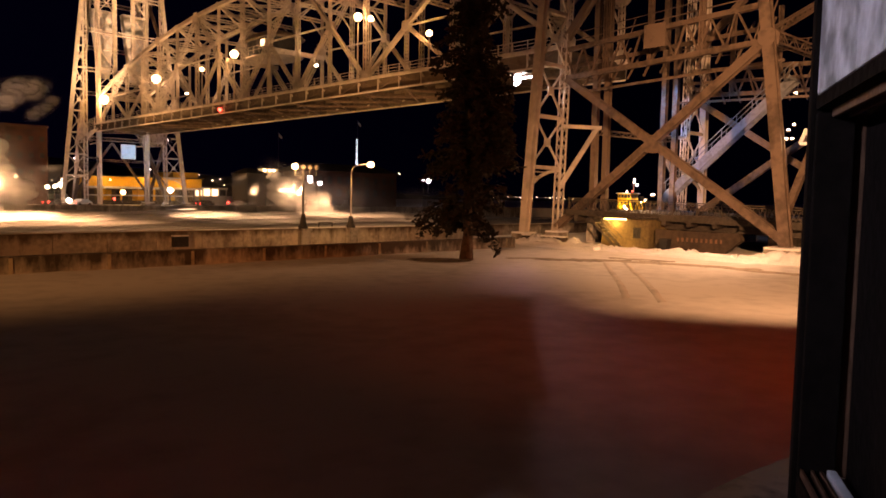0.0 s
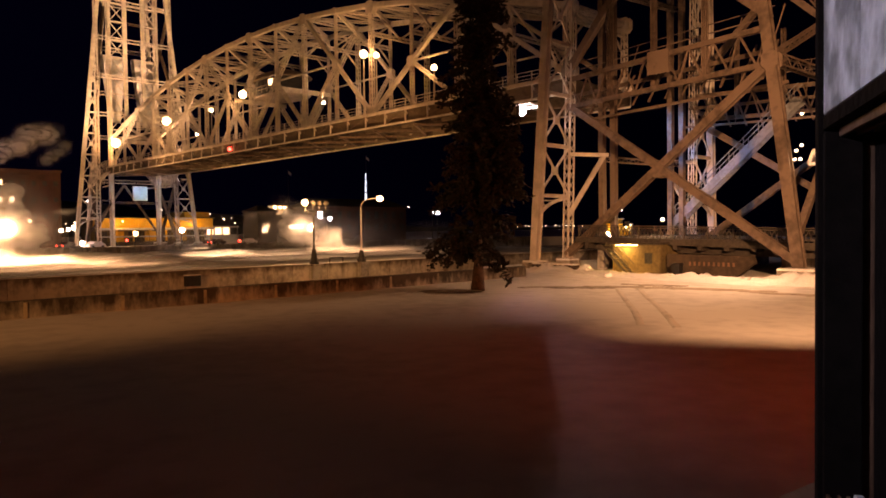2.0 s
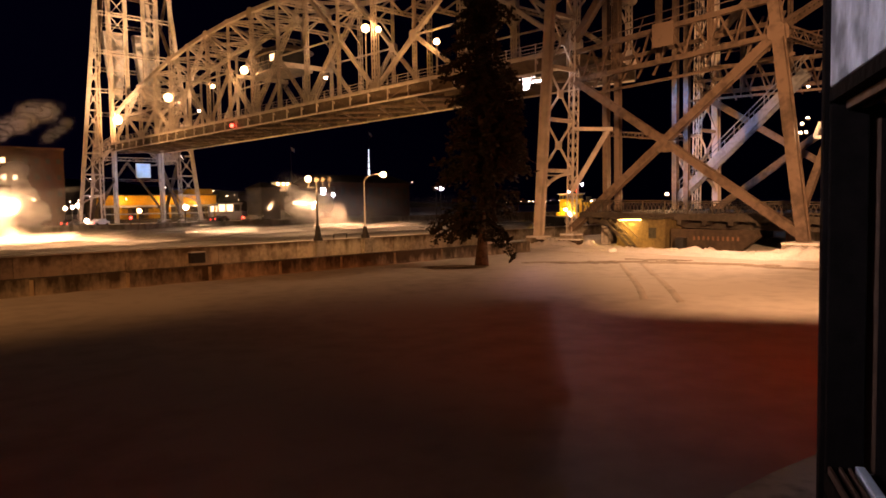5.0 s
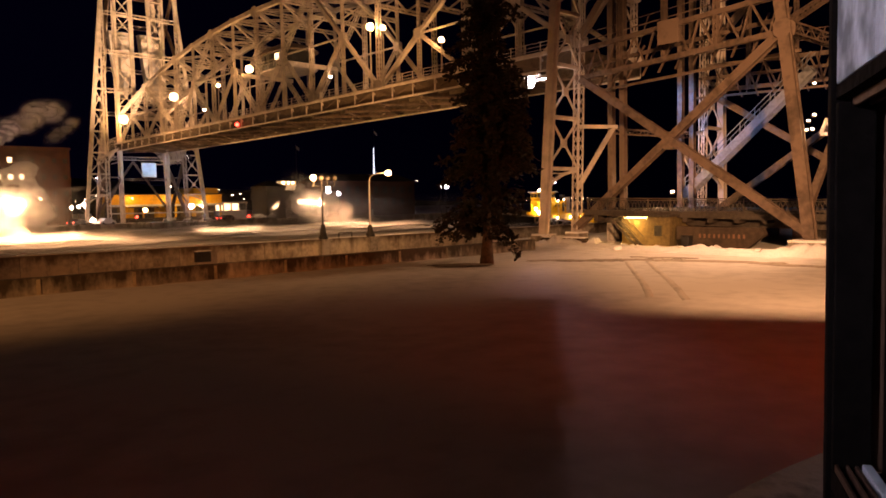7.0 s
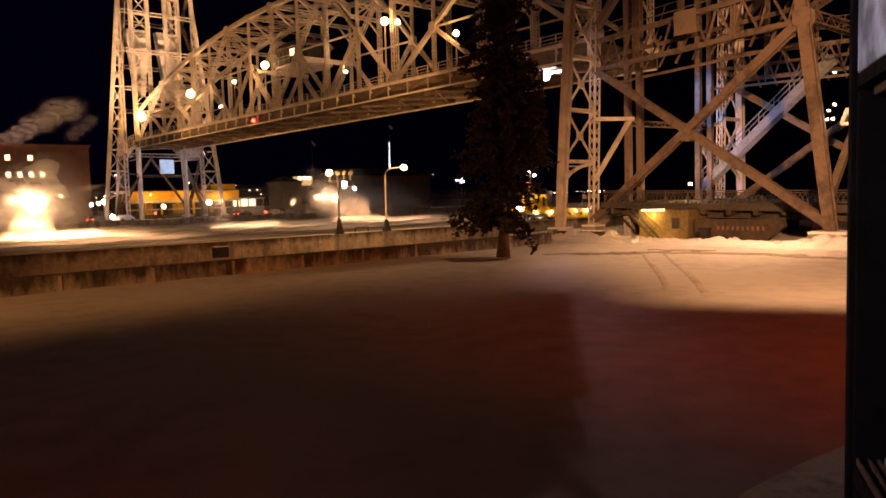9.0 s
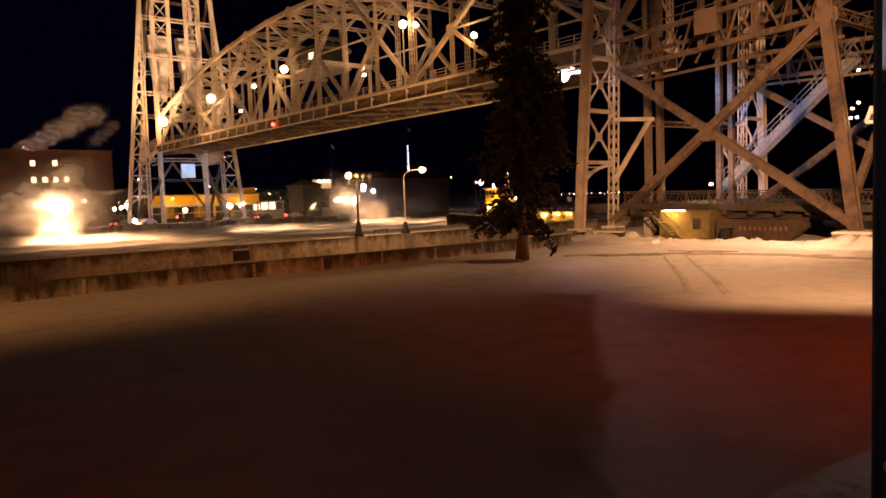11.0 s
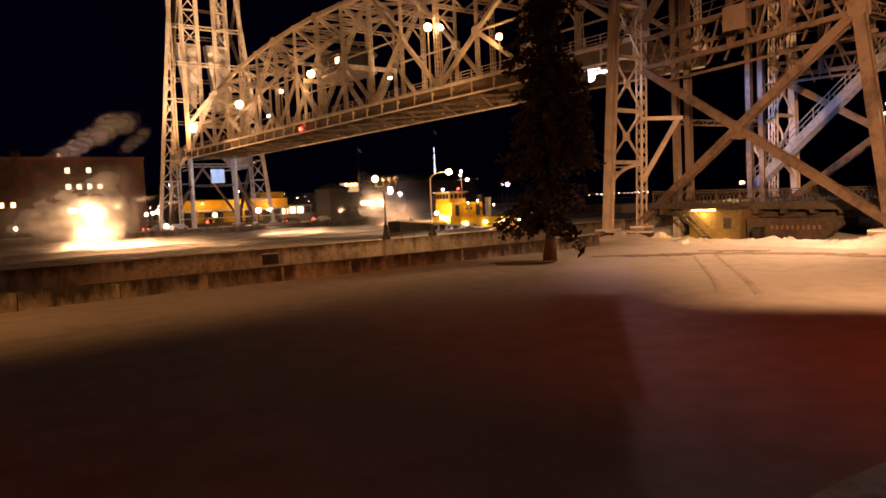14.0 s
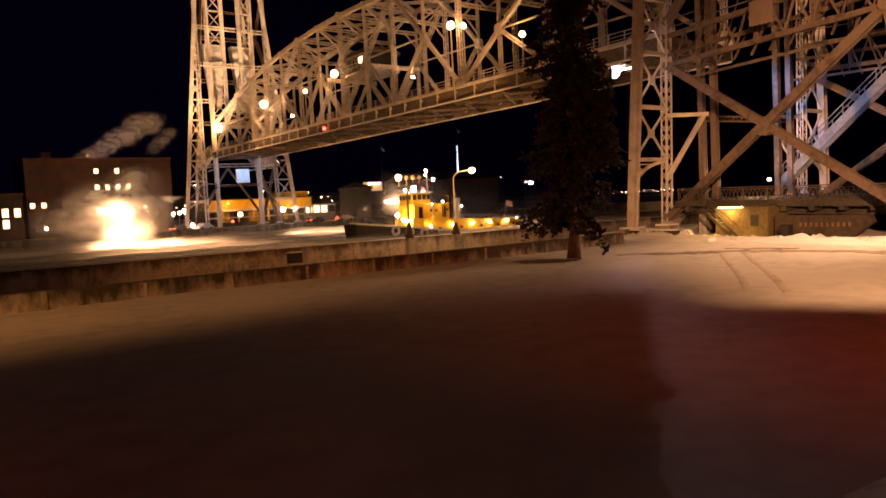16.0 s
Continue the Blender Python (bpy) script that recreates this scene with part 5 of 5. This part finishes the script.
# lattice masts and flagpole behind
for q, z, z0, z1 in ((106.2, 29, 11.5, 20), (75.2, 22.6, 18, 21)):
    ob = thing("radio_mast", SITE @ pose(q, 160, 0.4), "slender mast with a cool lit upper length", "mast", "far masts")
    bm = bmesh.new()
    tube(bm, (0, 0, 0), (0, 0, z), 0.18, 0.08)
    part("pole", bm, IRON, ob)
    if q > 100:
        # the pole's bluish lit length, built as bars that glow
        bm = bmesh.new()
        for k in range(5):
            bar(bm, (-0.2, 0, z0 + k * 2.3), (-0.2, 0, z0 + 1.9 + k * 2.3), (0.45, 0.7, 0.5, 0.3, 0.2)[k], 0.2)
        part("banner_light", bm, glow("mast_glow", (0.55, 0.8, 1.0), 2.0), ob, "glowing bars standing in for the lit pole")
    bm = bmesh.new()
    g = [[bm.verts.new((0.3 * i, 0.15 * math.sin(i), z - 0.2 - 0.9 * j - 0.28 * i)) for j in (0, 1)] for i in range(5)]
    for a, c in zip(g, g[1:]):
        bm.faces.new((a[0], c[0], c[1], a[1]))
    part("pennant", bm, SIDING, ob, "", True)

# parked cars near the depot
def car(q, p, turn, paint):
    ob = thing("parked_car", SITE @ pose(q, p, 0.45, 0, 0, turn), "parked car under the far quay lamps", "car", "parked cars")
    bm = bmesh.new()
    prof = [(-2.2, 0.35), (-2.2, 0.85), (-1.2, 0.95), (-0.6, 1.45), (0.9, 1.45), (1.5, 1.0), (2.1, 0.9), (2.2, 0.35)]
    lo = [bm.verts.new((x, -0.85, z)) for x, z in prof]
    hi = [bm.verts.new((x, 0.85, z)) for x, z in prof]
    bm.faces.new(lo)
    bm.faces.new(hi[::-1])
    for i in range(8):
        bm.faces.new((lo[i], hi[i], hi[(i + 1) % 8], lo[(i + 1) % 8]))
    part("body", bm, paint, ob)
    for x in (-1.35, 1.35):
        for y in (-0.8, 0.8):
            bm = bmesh.new()
            tube(bm, (x, y - 0.12, 0.32), (x, y + 0.12, 0.32), 0.32, n=12)
            part("wheel", bm, RUBBER, ob)
    for y in (-0.6, 0.6):
        part("tail_light", boxed(-2.24, -2.2, y - 0.15, y + 0.15, 0.65, 0.8), GLOW_RED, ob)


for i, (q, p) in enumerate(((39, 120), (43, 121), (30, 118), (3, 117), (-2, 118))):
    car(q, p, 10 * i, (SIDING, BLACK, GRIME)[i % 3])

# wooded hillside with scattered house lights
bm = bmesh.new()
n = 90
rows = []
for i in range(n + 1):
    q = -900 + 2300 * i / n
    h = 34 + 16 * noise.noise((q * 0.004, 0, 0)) + 4 * noise.noise((q * 0.05, 2, 0))
    h *= 1 - 0.85 * max(0, min(1, (q - 420) / 260))
    rows.append([bm.verts.new((q, 620, -3)), bm.verts.new((q, 680, h * 0.45)), bm.verts.new((q, 800, h)), bm.verts.new((q, 1500, h * 0.8))])
for a, b in zip(rows, rows[1:]):
    for k in range(3):
        bm.faces.new((a[k], b[k], b[k + 1], a[k + 1]))
hill = part("backdrop", bm, mat("dark_woods", (0.03, 0.035, 0.03), 0.95, 0, 0.4, 0.05, 0.01, 0), None, "dark wooded hillside behind the town", True)
hill.matrix_world = SITE
tagged(hill, category="hill", kind="structure")
rng = random.Random(11)
for nm, m_, cnt, r in (("town_light_warm", GLOW_WARM, 46, 0.42), ("town_light_cool", GLOW_COOL, 34, 0.42)):
    bm = bmesh.new()
    for _ in range(cnt):
        q = rng.uniform(60, 520)
        z = rng.uniform(6, 34) * rng.uniform(0.4, 1)
        rr = r * rng.uniform(0.5, 1.5)
        bmesh.ops.create_icosphere(bm, subdivisions=1, radius=rr, matrix=Matrix.Translation((q, 612, z)))
    o = part(nm, bm, m_, None, "scattered small lights of the far town")
    o.matrix_world = SITE
    tagged(o, category="town lights", kind="stuff")
bm = bmesh.new()
for i in range(26):
    bmesh.ops.create_icosphere(bm, subdivisions=1, radius=rng.uniform(0.2, 0.55), matrix=Matrix.Translation((560 + i * 8 + rng.uniform(-3, 3), 500, 5.3 + rng.uniform(-0.8, 1.2))))
o = part("shore_lights", bm, GLOW_WARM, None, "row of tiny lights along the far shore")
o.matrix_world = SITE
tagged(o, category="shore lights", kind="stuff")
ob = thing("hill_house", SITE @ pose(343, 610, 20), "small floodlit house on the hillside", "house")
# the front glows itself; its floodlighting is put in as emission
part("wall", boxed(-9, 9, 0, 8, 0, 9), glow("self_lit_front", (1.0, 0.72, 0.35), 0.5), ob, "pale front glowing in place of floodlight")
part("roof", boxed(-10, 10, -0.5, 9, 9.01, 10), GRIME, ob)
part("footing", boxed(-9, 9, 0, 80, -14, -0.01), GRIME, ob)
for x in (-6, 0, 5):
    part("porch_lamp", boxed(x - 1, x + 1, -0.6, -0.2, 6.5, 8.4), GLOW_WARM, ob, "glowing porch lamp")

# ================= steam =================
def steam_material(name, density, scale, seed, cut=0.25, detail=2.0, rounded=False):
    m = bpy.data.materials.new(name)
    m.use_nodes = True
    n, l = m.node_tree.nodes, m.node_tree.links
    n.remove(n["Principled BSDF"])
    out = n["Material Output"]
    co = n.new("ShaderNodeTexCoord")
    sep = n.new("ShaderNodeSeparateXYZ")
    l.new(co.outputs["UV"], sep.inputs[0])

    def maths(op, a, b=None):
        k = n.new("ShaderNodeMath")
        k.operation = op
        for i, v in enumerate((a, b)):
            if v is None:
                continue
            if isinstance(v, (int, float)):
                k.inputs[i].default_value = v
            else:
                l.new(v, k.inputs[i])
        return k.outputs[0]
    x, z = sep.outputs["X"], sep.outputs["Y"]
    fx = maths("MULTIPLY", maths("MULTIPLY", x, maths("SUBTRACT", 1.0, x)), 4.0)
    fz = maths("MULTIPLY", maths("SUBTRACT", 1.0, z), maths("MINIMUM", maths("MULTIPLY", z, 8.0), 1.0))
    if rounded:
        fz = maths("MULTIPLY", maths("MULTIPLY", z, maths("SUBTRACT", 1.0, z)), 4.0)
        fz = maths("MULTIPLY", fz, fz)
        fx = maths("MULTIPLY", fx, fx)
    no = n.new("ShaderNodeTexNoise")
    no.inputs["Scale"].default_value, no.inputs["Detail"].default_value, no.inputs["Roughness"].default_value = scale, detail, 0.5
    mp = n.new("ShaderNodeMapping")
    mp.inputs["Location"].default_value = (seed, seed * 2, seed * 3)
    mp.inputs["Scale"].default_value = (1, 1, 1.6)
    l.new(co.outputs["Object"], mp.inputs[0])
    l.new(mp.outputs[0], no.inputs["Vector"])
    cloud = maths("MAXIMUM", maths("SUBTRACT", no.outputs[0], cut), 0.0)
    alpha = maths("MINIMUM", maths("MULTIPLY", maths("MULTIPLY", maths("MULTIPLY", cloud, fx), fz), density), 0.9)
    df, tl, tr, mix, half = (n.new("ShaderNodeBsdfDiffuse"), n.new("ShaderNodeBsdfTranslucent"), n.new("ShaderNodeBsdfTransparent"), n.new("ShaderNodeMixShader"), n.new("ShaderNodeMixShader"))
    df.inputs[0].default_value = tl.inputs[0].default_value = (0.9, 0.9, 0.9, 1)
    half.inputs[0].default_value = 0.5
    l.new(df.outputs[0], half.inputs[1])
    l.new(tl.outputs[0], half.inputs[2])
    l.new(alpha, mix.inputs[0])
    l.new(tr.outputs[0], mix.inputs[1])
    l.new(half.outputs[0], mix.inputs[2])
    l.new(mix.outputs[0], out.inputs[0])
    return m


STEAM = [steam_material("steam_bank_thin", 1.5, 0.07, 1.0), steam_material("steam_bank_thick", 3.6, 0.09, 4.0), steam_material("steam_plume", 4.6, 0.42, 9.0, 0.24, 3.0, True), steam_material("steam_low", 3.8, 0.04, 2.0, 0.1, 1.0), steam_material("steam_puff", 2.6, 0.16, 6.0, 0.22, 2.5, True), steam_material("steam_over_water", 16.0, 0.06, 5.0, 0.12, 3.0, True)]


def steam_bank(name, q, p, length, height, depth, which, seed, z0=-2.3, lean=0.0, label="drifting bank of pale steam over the water"):
    """One rigid, billowing sheet of vapour with a rounded, uneven body."""
    bm = bmesh.new()
    n, m_ = 26, 8
    g = []
    for i in range(n + 1):
        row = []
        for j in range(m_ + 1):
            u, v = i / n, j / m_
            y = depth * (math.sin(v * math.pi) * 0.6 + 0.8 * noise.noise((u * length * 0.12 + seed, v * 1.6, seed)))
            row.append(bm.verts.new((length * (u - 0.5) + lean * height * v, y, height * v * (1 + 0.25 * noise.noise((u * length * 0.1, seed, 2))))))
        g.append(row)
    uv = bm.loops.layers.uv.new("fade")
    for i in range(n):
        for j in range(m_):
            f = bm.faces.new((g[i][j], g[i + 1][j], g[i + 1][j + 1], g[i][j + 1]))
            for lp, (a, b) in zip(f.loops, ((i, j), (i + 1, j), (i + 1, j + 1), (i, j + 1))):
                lp[uv].uv = (a / n, b / m_)
    ob = part(name, bm, STEAM[which], None, label, True)
    ob.matrix_world = SITE @ pose(q, p, z0)
    return tagged(ob, category="steam", group="steam banks", kind="stuff")


def steam_layer(q0, q1, p0, p1, z, seed):
    """The billowing upper side of the vapour that lies on the water."""
    bm = bmesh.new()
    uv = bm.loops.layers.uv.new("fade")
    n, m_ = 70, 30
    g = [[bm.verts.new(((q1 - q0) * (i / n - 0.5), (p1 - p0) * (j / m_ - 0.5), 0.5 * noise.noise((i * 0.45 + seed, j * 0.5, seed)) + 0.25 * noise.noise((i * 1.1, j * 1.2, seed)))) for j in range(m_ + 1)] for i in range(n + 1)]
    for i in range(n):
        for j in range(m_):
            f = bm.faces.new((g[i][j], g[i + 1][j], g[i + 1][j + 1], g[i][j + 1]))
            for lp, (a, b) in zip(f.loops, ((i, j), (i + 1, j), (i + 1, j + 1), (i, j + 1))):
                lp[uv].uv = (a / n, 0.12 + 0.76 * b / m_)
    ob = part("steam_layer", bm, STEAM[5], None, "low layer of steam lying on the canal", True)
    ob.matrix_world = SITE @ pose((q0 + q1) / 2, (p0 + p1) / 2, z)
    return tagged(ob, category="steam", group="steam banks", kind="stuff")


banks = []
banks.append((steam_layer(-130, 110, 23, 111, -1.2, 3.0), -10, 67, -1.2, 0.4))
for i, (q, p, l, h, d, w, v) in enumerate((
        (-20, 107, 130, 2.6, 2, 3, 0.5), (0, 96, 170, 2.4, 2, 3, 0.6), (10, 82, 190, 2.6, 2, 3, 0.6), (0, 66, 180, 2.2, 2, 3, 0.7), (60, 100, 60, 8.0, 4, 0, 0.4),
        (-16, 105, 34, 10.0, 3, 0, 0.35), (46, 106, 36, 11.0, 3, 0, 0.3), (-10, 44, 150, 2.4, 2, 3, 0.7), (-20, 31, 150, 2.3, 1.5, 3, 0.6), (95, 108, 60, 9, 3, 0, 0.5), (-44, 100, 60, 7.0, 3, 0, 0.5), (24, 108.5, 44, 9, 3, 0, 0.4), (66, 111, 40, 13, 2, 0, 0.3))):
    banks.append((steam_bank("steam_bank", q, p, l, h, d, w, i * 2.7), q, p, -2.3, v))
for i, (q, p, z, l, h, v) in enumerate(((-15.5, 111.4, -1.5, 22, 15, 0.12), (-17.5, 110.6, -2.6, 30, 12, -0.15), (48.5, 111.4, -1.0, 13, 12, 0.1), (50.5, 110.7, -2.4, 22, 14, 0.2)  )):
    banks.append((steam_bank("steam_puff", q, p, l, h, 1.0, 4, 60 + i * 3.3, z, label="steam puff glowing before the quay floodlight"), q, p, z, v))
plumes = []
rng = random.Random(77)
for i in range(17):
    f = i / 16
    q, z = -16.5 + 16.5 * f + rng.gauss(0, 0.5), 16.9 + 9.0 * f ** 1.15 + rng.gauss(0, 0.4)
    size = 3.4 + 2.4 * f + rng.uniform(-0.5, 0.5)
    plumes.append((steam_bank("chimney_steam", q, 143 + 0.12 * i, size * 1.35, size, 0.7, 2, 30 + i * 5.3, z - size * 0.35, 0.3, "pale billowing chimney steam over the warehouse"), q, 143 + 0.12 * i, z - size * 0.35, -0.08))
for i in range(4):
    q, z, size = 1.5 + 1.3 * i, 18.6 + 1.2 * i, 3.6
    plumes.append((steam_bank("chimney_steam", q, 146, size * 1.3, size, 0.6, 4, 90 + i * 3.7, z, 0.3, "thin wisp of drifting chimney steam"), q, 146, z, -0.05))

# added lamp on the warehouse roof; brightens the steam in place of town glow
spot_lamp(at(-16, 132.0, 17.6), at(0, 146, 25), 1500, (1.0, 0.72, 0.6), 90, 0.8, 0.5)
flood_head(at(-16, 132.3, 17.7), at(0, 146, 25), GLOW_SODIUM, 0.2, "roof lamp added to brighten the chimney steam")

# ================= the inn behind and the window bay beside the camera =================
# unseen inn: wall colour reddens the bounce, roof and ends shape the shadow
RED_BOUNCE = mat("red_bounce_boards", (0.16, 0.045, 0.022), 0.85, 0, 0.3, 8, 1, 0.2)
INN = pose(0, 0, 0, 0, 0, -15)
inn = thing("inn_building", INN, "unseen inn block, red-brown for its bounce, roof shading the snow", "building")
part("wall", boxed(-19, 30, -12, -0.75, -0.3, 6.6), RED_BOUNCE, inn)
part("roof", boxed(-19.6, 30.6, -12.6, 0.0, 6.604, 7.3, bevel=0.06), DARKWOOD, inn)
part("balcony", boxed(-6, 0.25, -0.745, 0.45, 1.85, 2.05, bevel=0.02), DARKWOOD, inn)

WEATHERED = mat("weathered_pale_board", (0.60, 0.61, 0.64), 0.8, 0, 0.55, 9, 5, 0.3)
BAY = pose(1.14, 2.11, 0, 0, 0, -18.3)   # far end of the bay wall; -y runs back to the inn
bay = thing("window_bay", BAY, "dark brown window bay with pale header boards", "window")
part("end_trim", boxed(-0.012, 0.05, -0.035, 0.012, 2.2, 4.9, bevel=0.006), DARKWOOD, bay)
BROWN = mat("worn_brown_wood", (0.15, 0.075, 0.045), 0.6, 0, 0.4, 14, 3, 0.2)
part("end_jamb", boxed(0.0, 0.098, -0.07, -0.038, 2.80, 3.86, bevel=0.004), DARKWOOD, bay)
part("jamb_bead", boxed(0.100, 0.132, -0.05, -0.03, 2.80, 3.86, bevel=0.004), BROWN, bay, "worn brown jamb bead")
part("sash_panel", boxed(0.1325, 0.2, -2.6, -0.03, 2.72, 3.87), DARKWOOD, bay)
part("head_track", boxed(0.0, 0.133, -2.6, -0.04, 3.872, 3.908), DARKWOOD, bay)
for x in (0.035, 0.075):
    part("head_rail", boxed(x, x + 0.014, -2.6, -0.075, 3.846, 3.870, bevel=0.003), BROWN, bay, "worn brown sliding rail")
for k in range(6):
    part("header_board", boxed(0.0, 0.13, -0.04 - 0.42 * (k + 1) + 0.004, -0.04 - 0.42 * k - 0.004, 3.912, 4.75, bevel=0.006), WEATHERED, bay, "pale weathered header board")
part("sill", boxed(0.0, 0.135, -2.6, -0.04, 2.735, 2.796, bevel=0.004), DARKWOOD, bay)
for x in (0.004, 0.032, 0.056):
    part("sill_track", boxed(x, x + 0.009, -2.6, -0.072, 2.80, 2.822, bevel=0.002), BROWN, bay, "worn brown sliding rail")
part("latch", boxed(0.072, 0.098, -0.30, -0.08, 2.80, 2.832, bevel=0.005), mat("worn_aluminium", (0.72, 0.78, 0.86), 0.45, 0.1), bay, "worn metal track cover")
part("lower_panel", boxed(0.0, 0.14, -2.6, -0.04, 1.6, 2.731), DARKWOOD, bay)
part("top_panel", boxed(0.0, 0.14, -2.6, -0.04, 4.755, 6.5), DARKWOOD, bay)
bm = bmesh.new()
pts = [(0.80, 2.56), (1.12, 2.82), (1.46, 3.09), (1.82, 3.34), (3.2, 4.1), (3.4, 2.0), (1.9, 1.5), (1.25, 1.9)]
lo = [bm.verts.new((x, y, 2.2)) for x, y in pts]
hi = [bm.verts.new((x, y, 2.40)) for x, y in pts]
bm.faces.new(lo[::-1])
bm.faces.new(hi)
for i in range(8):
    bm.faces.new((lo[i], lo[(i + 1) % 8], hi[(i + 1) % 8], hi[i]))
bmesh.ops.bevel(bm, geom=bm.edges[:], offset=0.06, segments=3, affect="EDGES", profile=0.5)
ob = part("porch_roof", bm, mat("snowy_shingle", (0.46, 0.42, 0.39), 0.9, 0, 0.4, 12, 2, 0.5), None, "rounded porch roof edge dusted with snow", True)
tagged(ob, category="roof")

# unseen lamps added to the inn: red tints the snow, cool lights the header
def inn_fill_lamp(x, z, label, material):
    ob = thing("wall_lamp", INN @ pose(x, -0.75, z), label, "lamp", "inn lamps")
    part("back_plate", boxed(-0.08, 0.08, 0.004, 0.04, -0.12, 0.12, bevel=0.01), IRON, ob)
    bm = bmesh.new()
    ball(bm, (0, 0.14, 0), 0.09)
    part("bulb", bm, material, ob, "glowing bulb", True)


inn_fill_lamp(22.0, 5.2, "unseen red lamp added to redden the snow", GLOW_RED)
inn_fill_lamp(-8.0, 4.6, "unseen red lamp added to redden the snow", GLOW_RED)
inn_fill_lamp(-3.0, 4.9, "unseen cool lamp added to light the header boards", GLOW_COOL)
spot_lamp(INN @ Vector((22.0, -0.40, 5.2)), (11.5, 20, 0), 8500, (1.0, 0.10, 0.006), 62, 1.0, 0.2)
spot_lamp(INN @ Vector((-8.0, -0.40, 4.6)), (-5, 15, 0), 45, (1.0, 0.07, 0.004), 140, 1.0, 0.2)
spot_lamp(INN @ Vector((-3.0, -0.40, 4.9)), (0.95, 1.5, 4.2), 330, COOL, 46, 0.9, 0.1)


def motions():
    walk(tugboat, [(t, SITE @ pose(21.3 + (5.35 if t < 12.5 else 5.6) * (12.5 - t), 50, -2.4)) for t in (0.0, 4.0, 8.0, 12.5, 14.5, 16.0)])
    for ob, q, p, z, v in banks + plumes:
        walk(ob, [(0.0, SITE @ pose(q - 8 * v, p, z)), (8.0, SITE @ pose(q, p, z)), (16.0, SITE @ pose(q + 8 * v, p, z))])


motions()
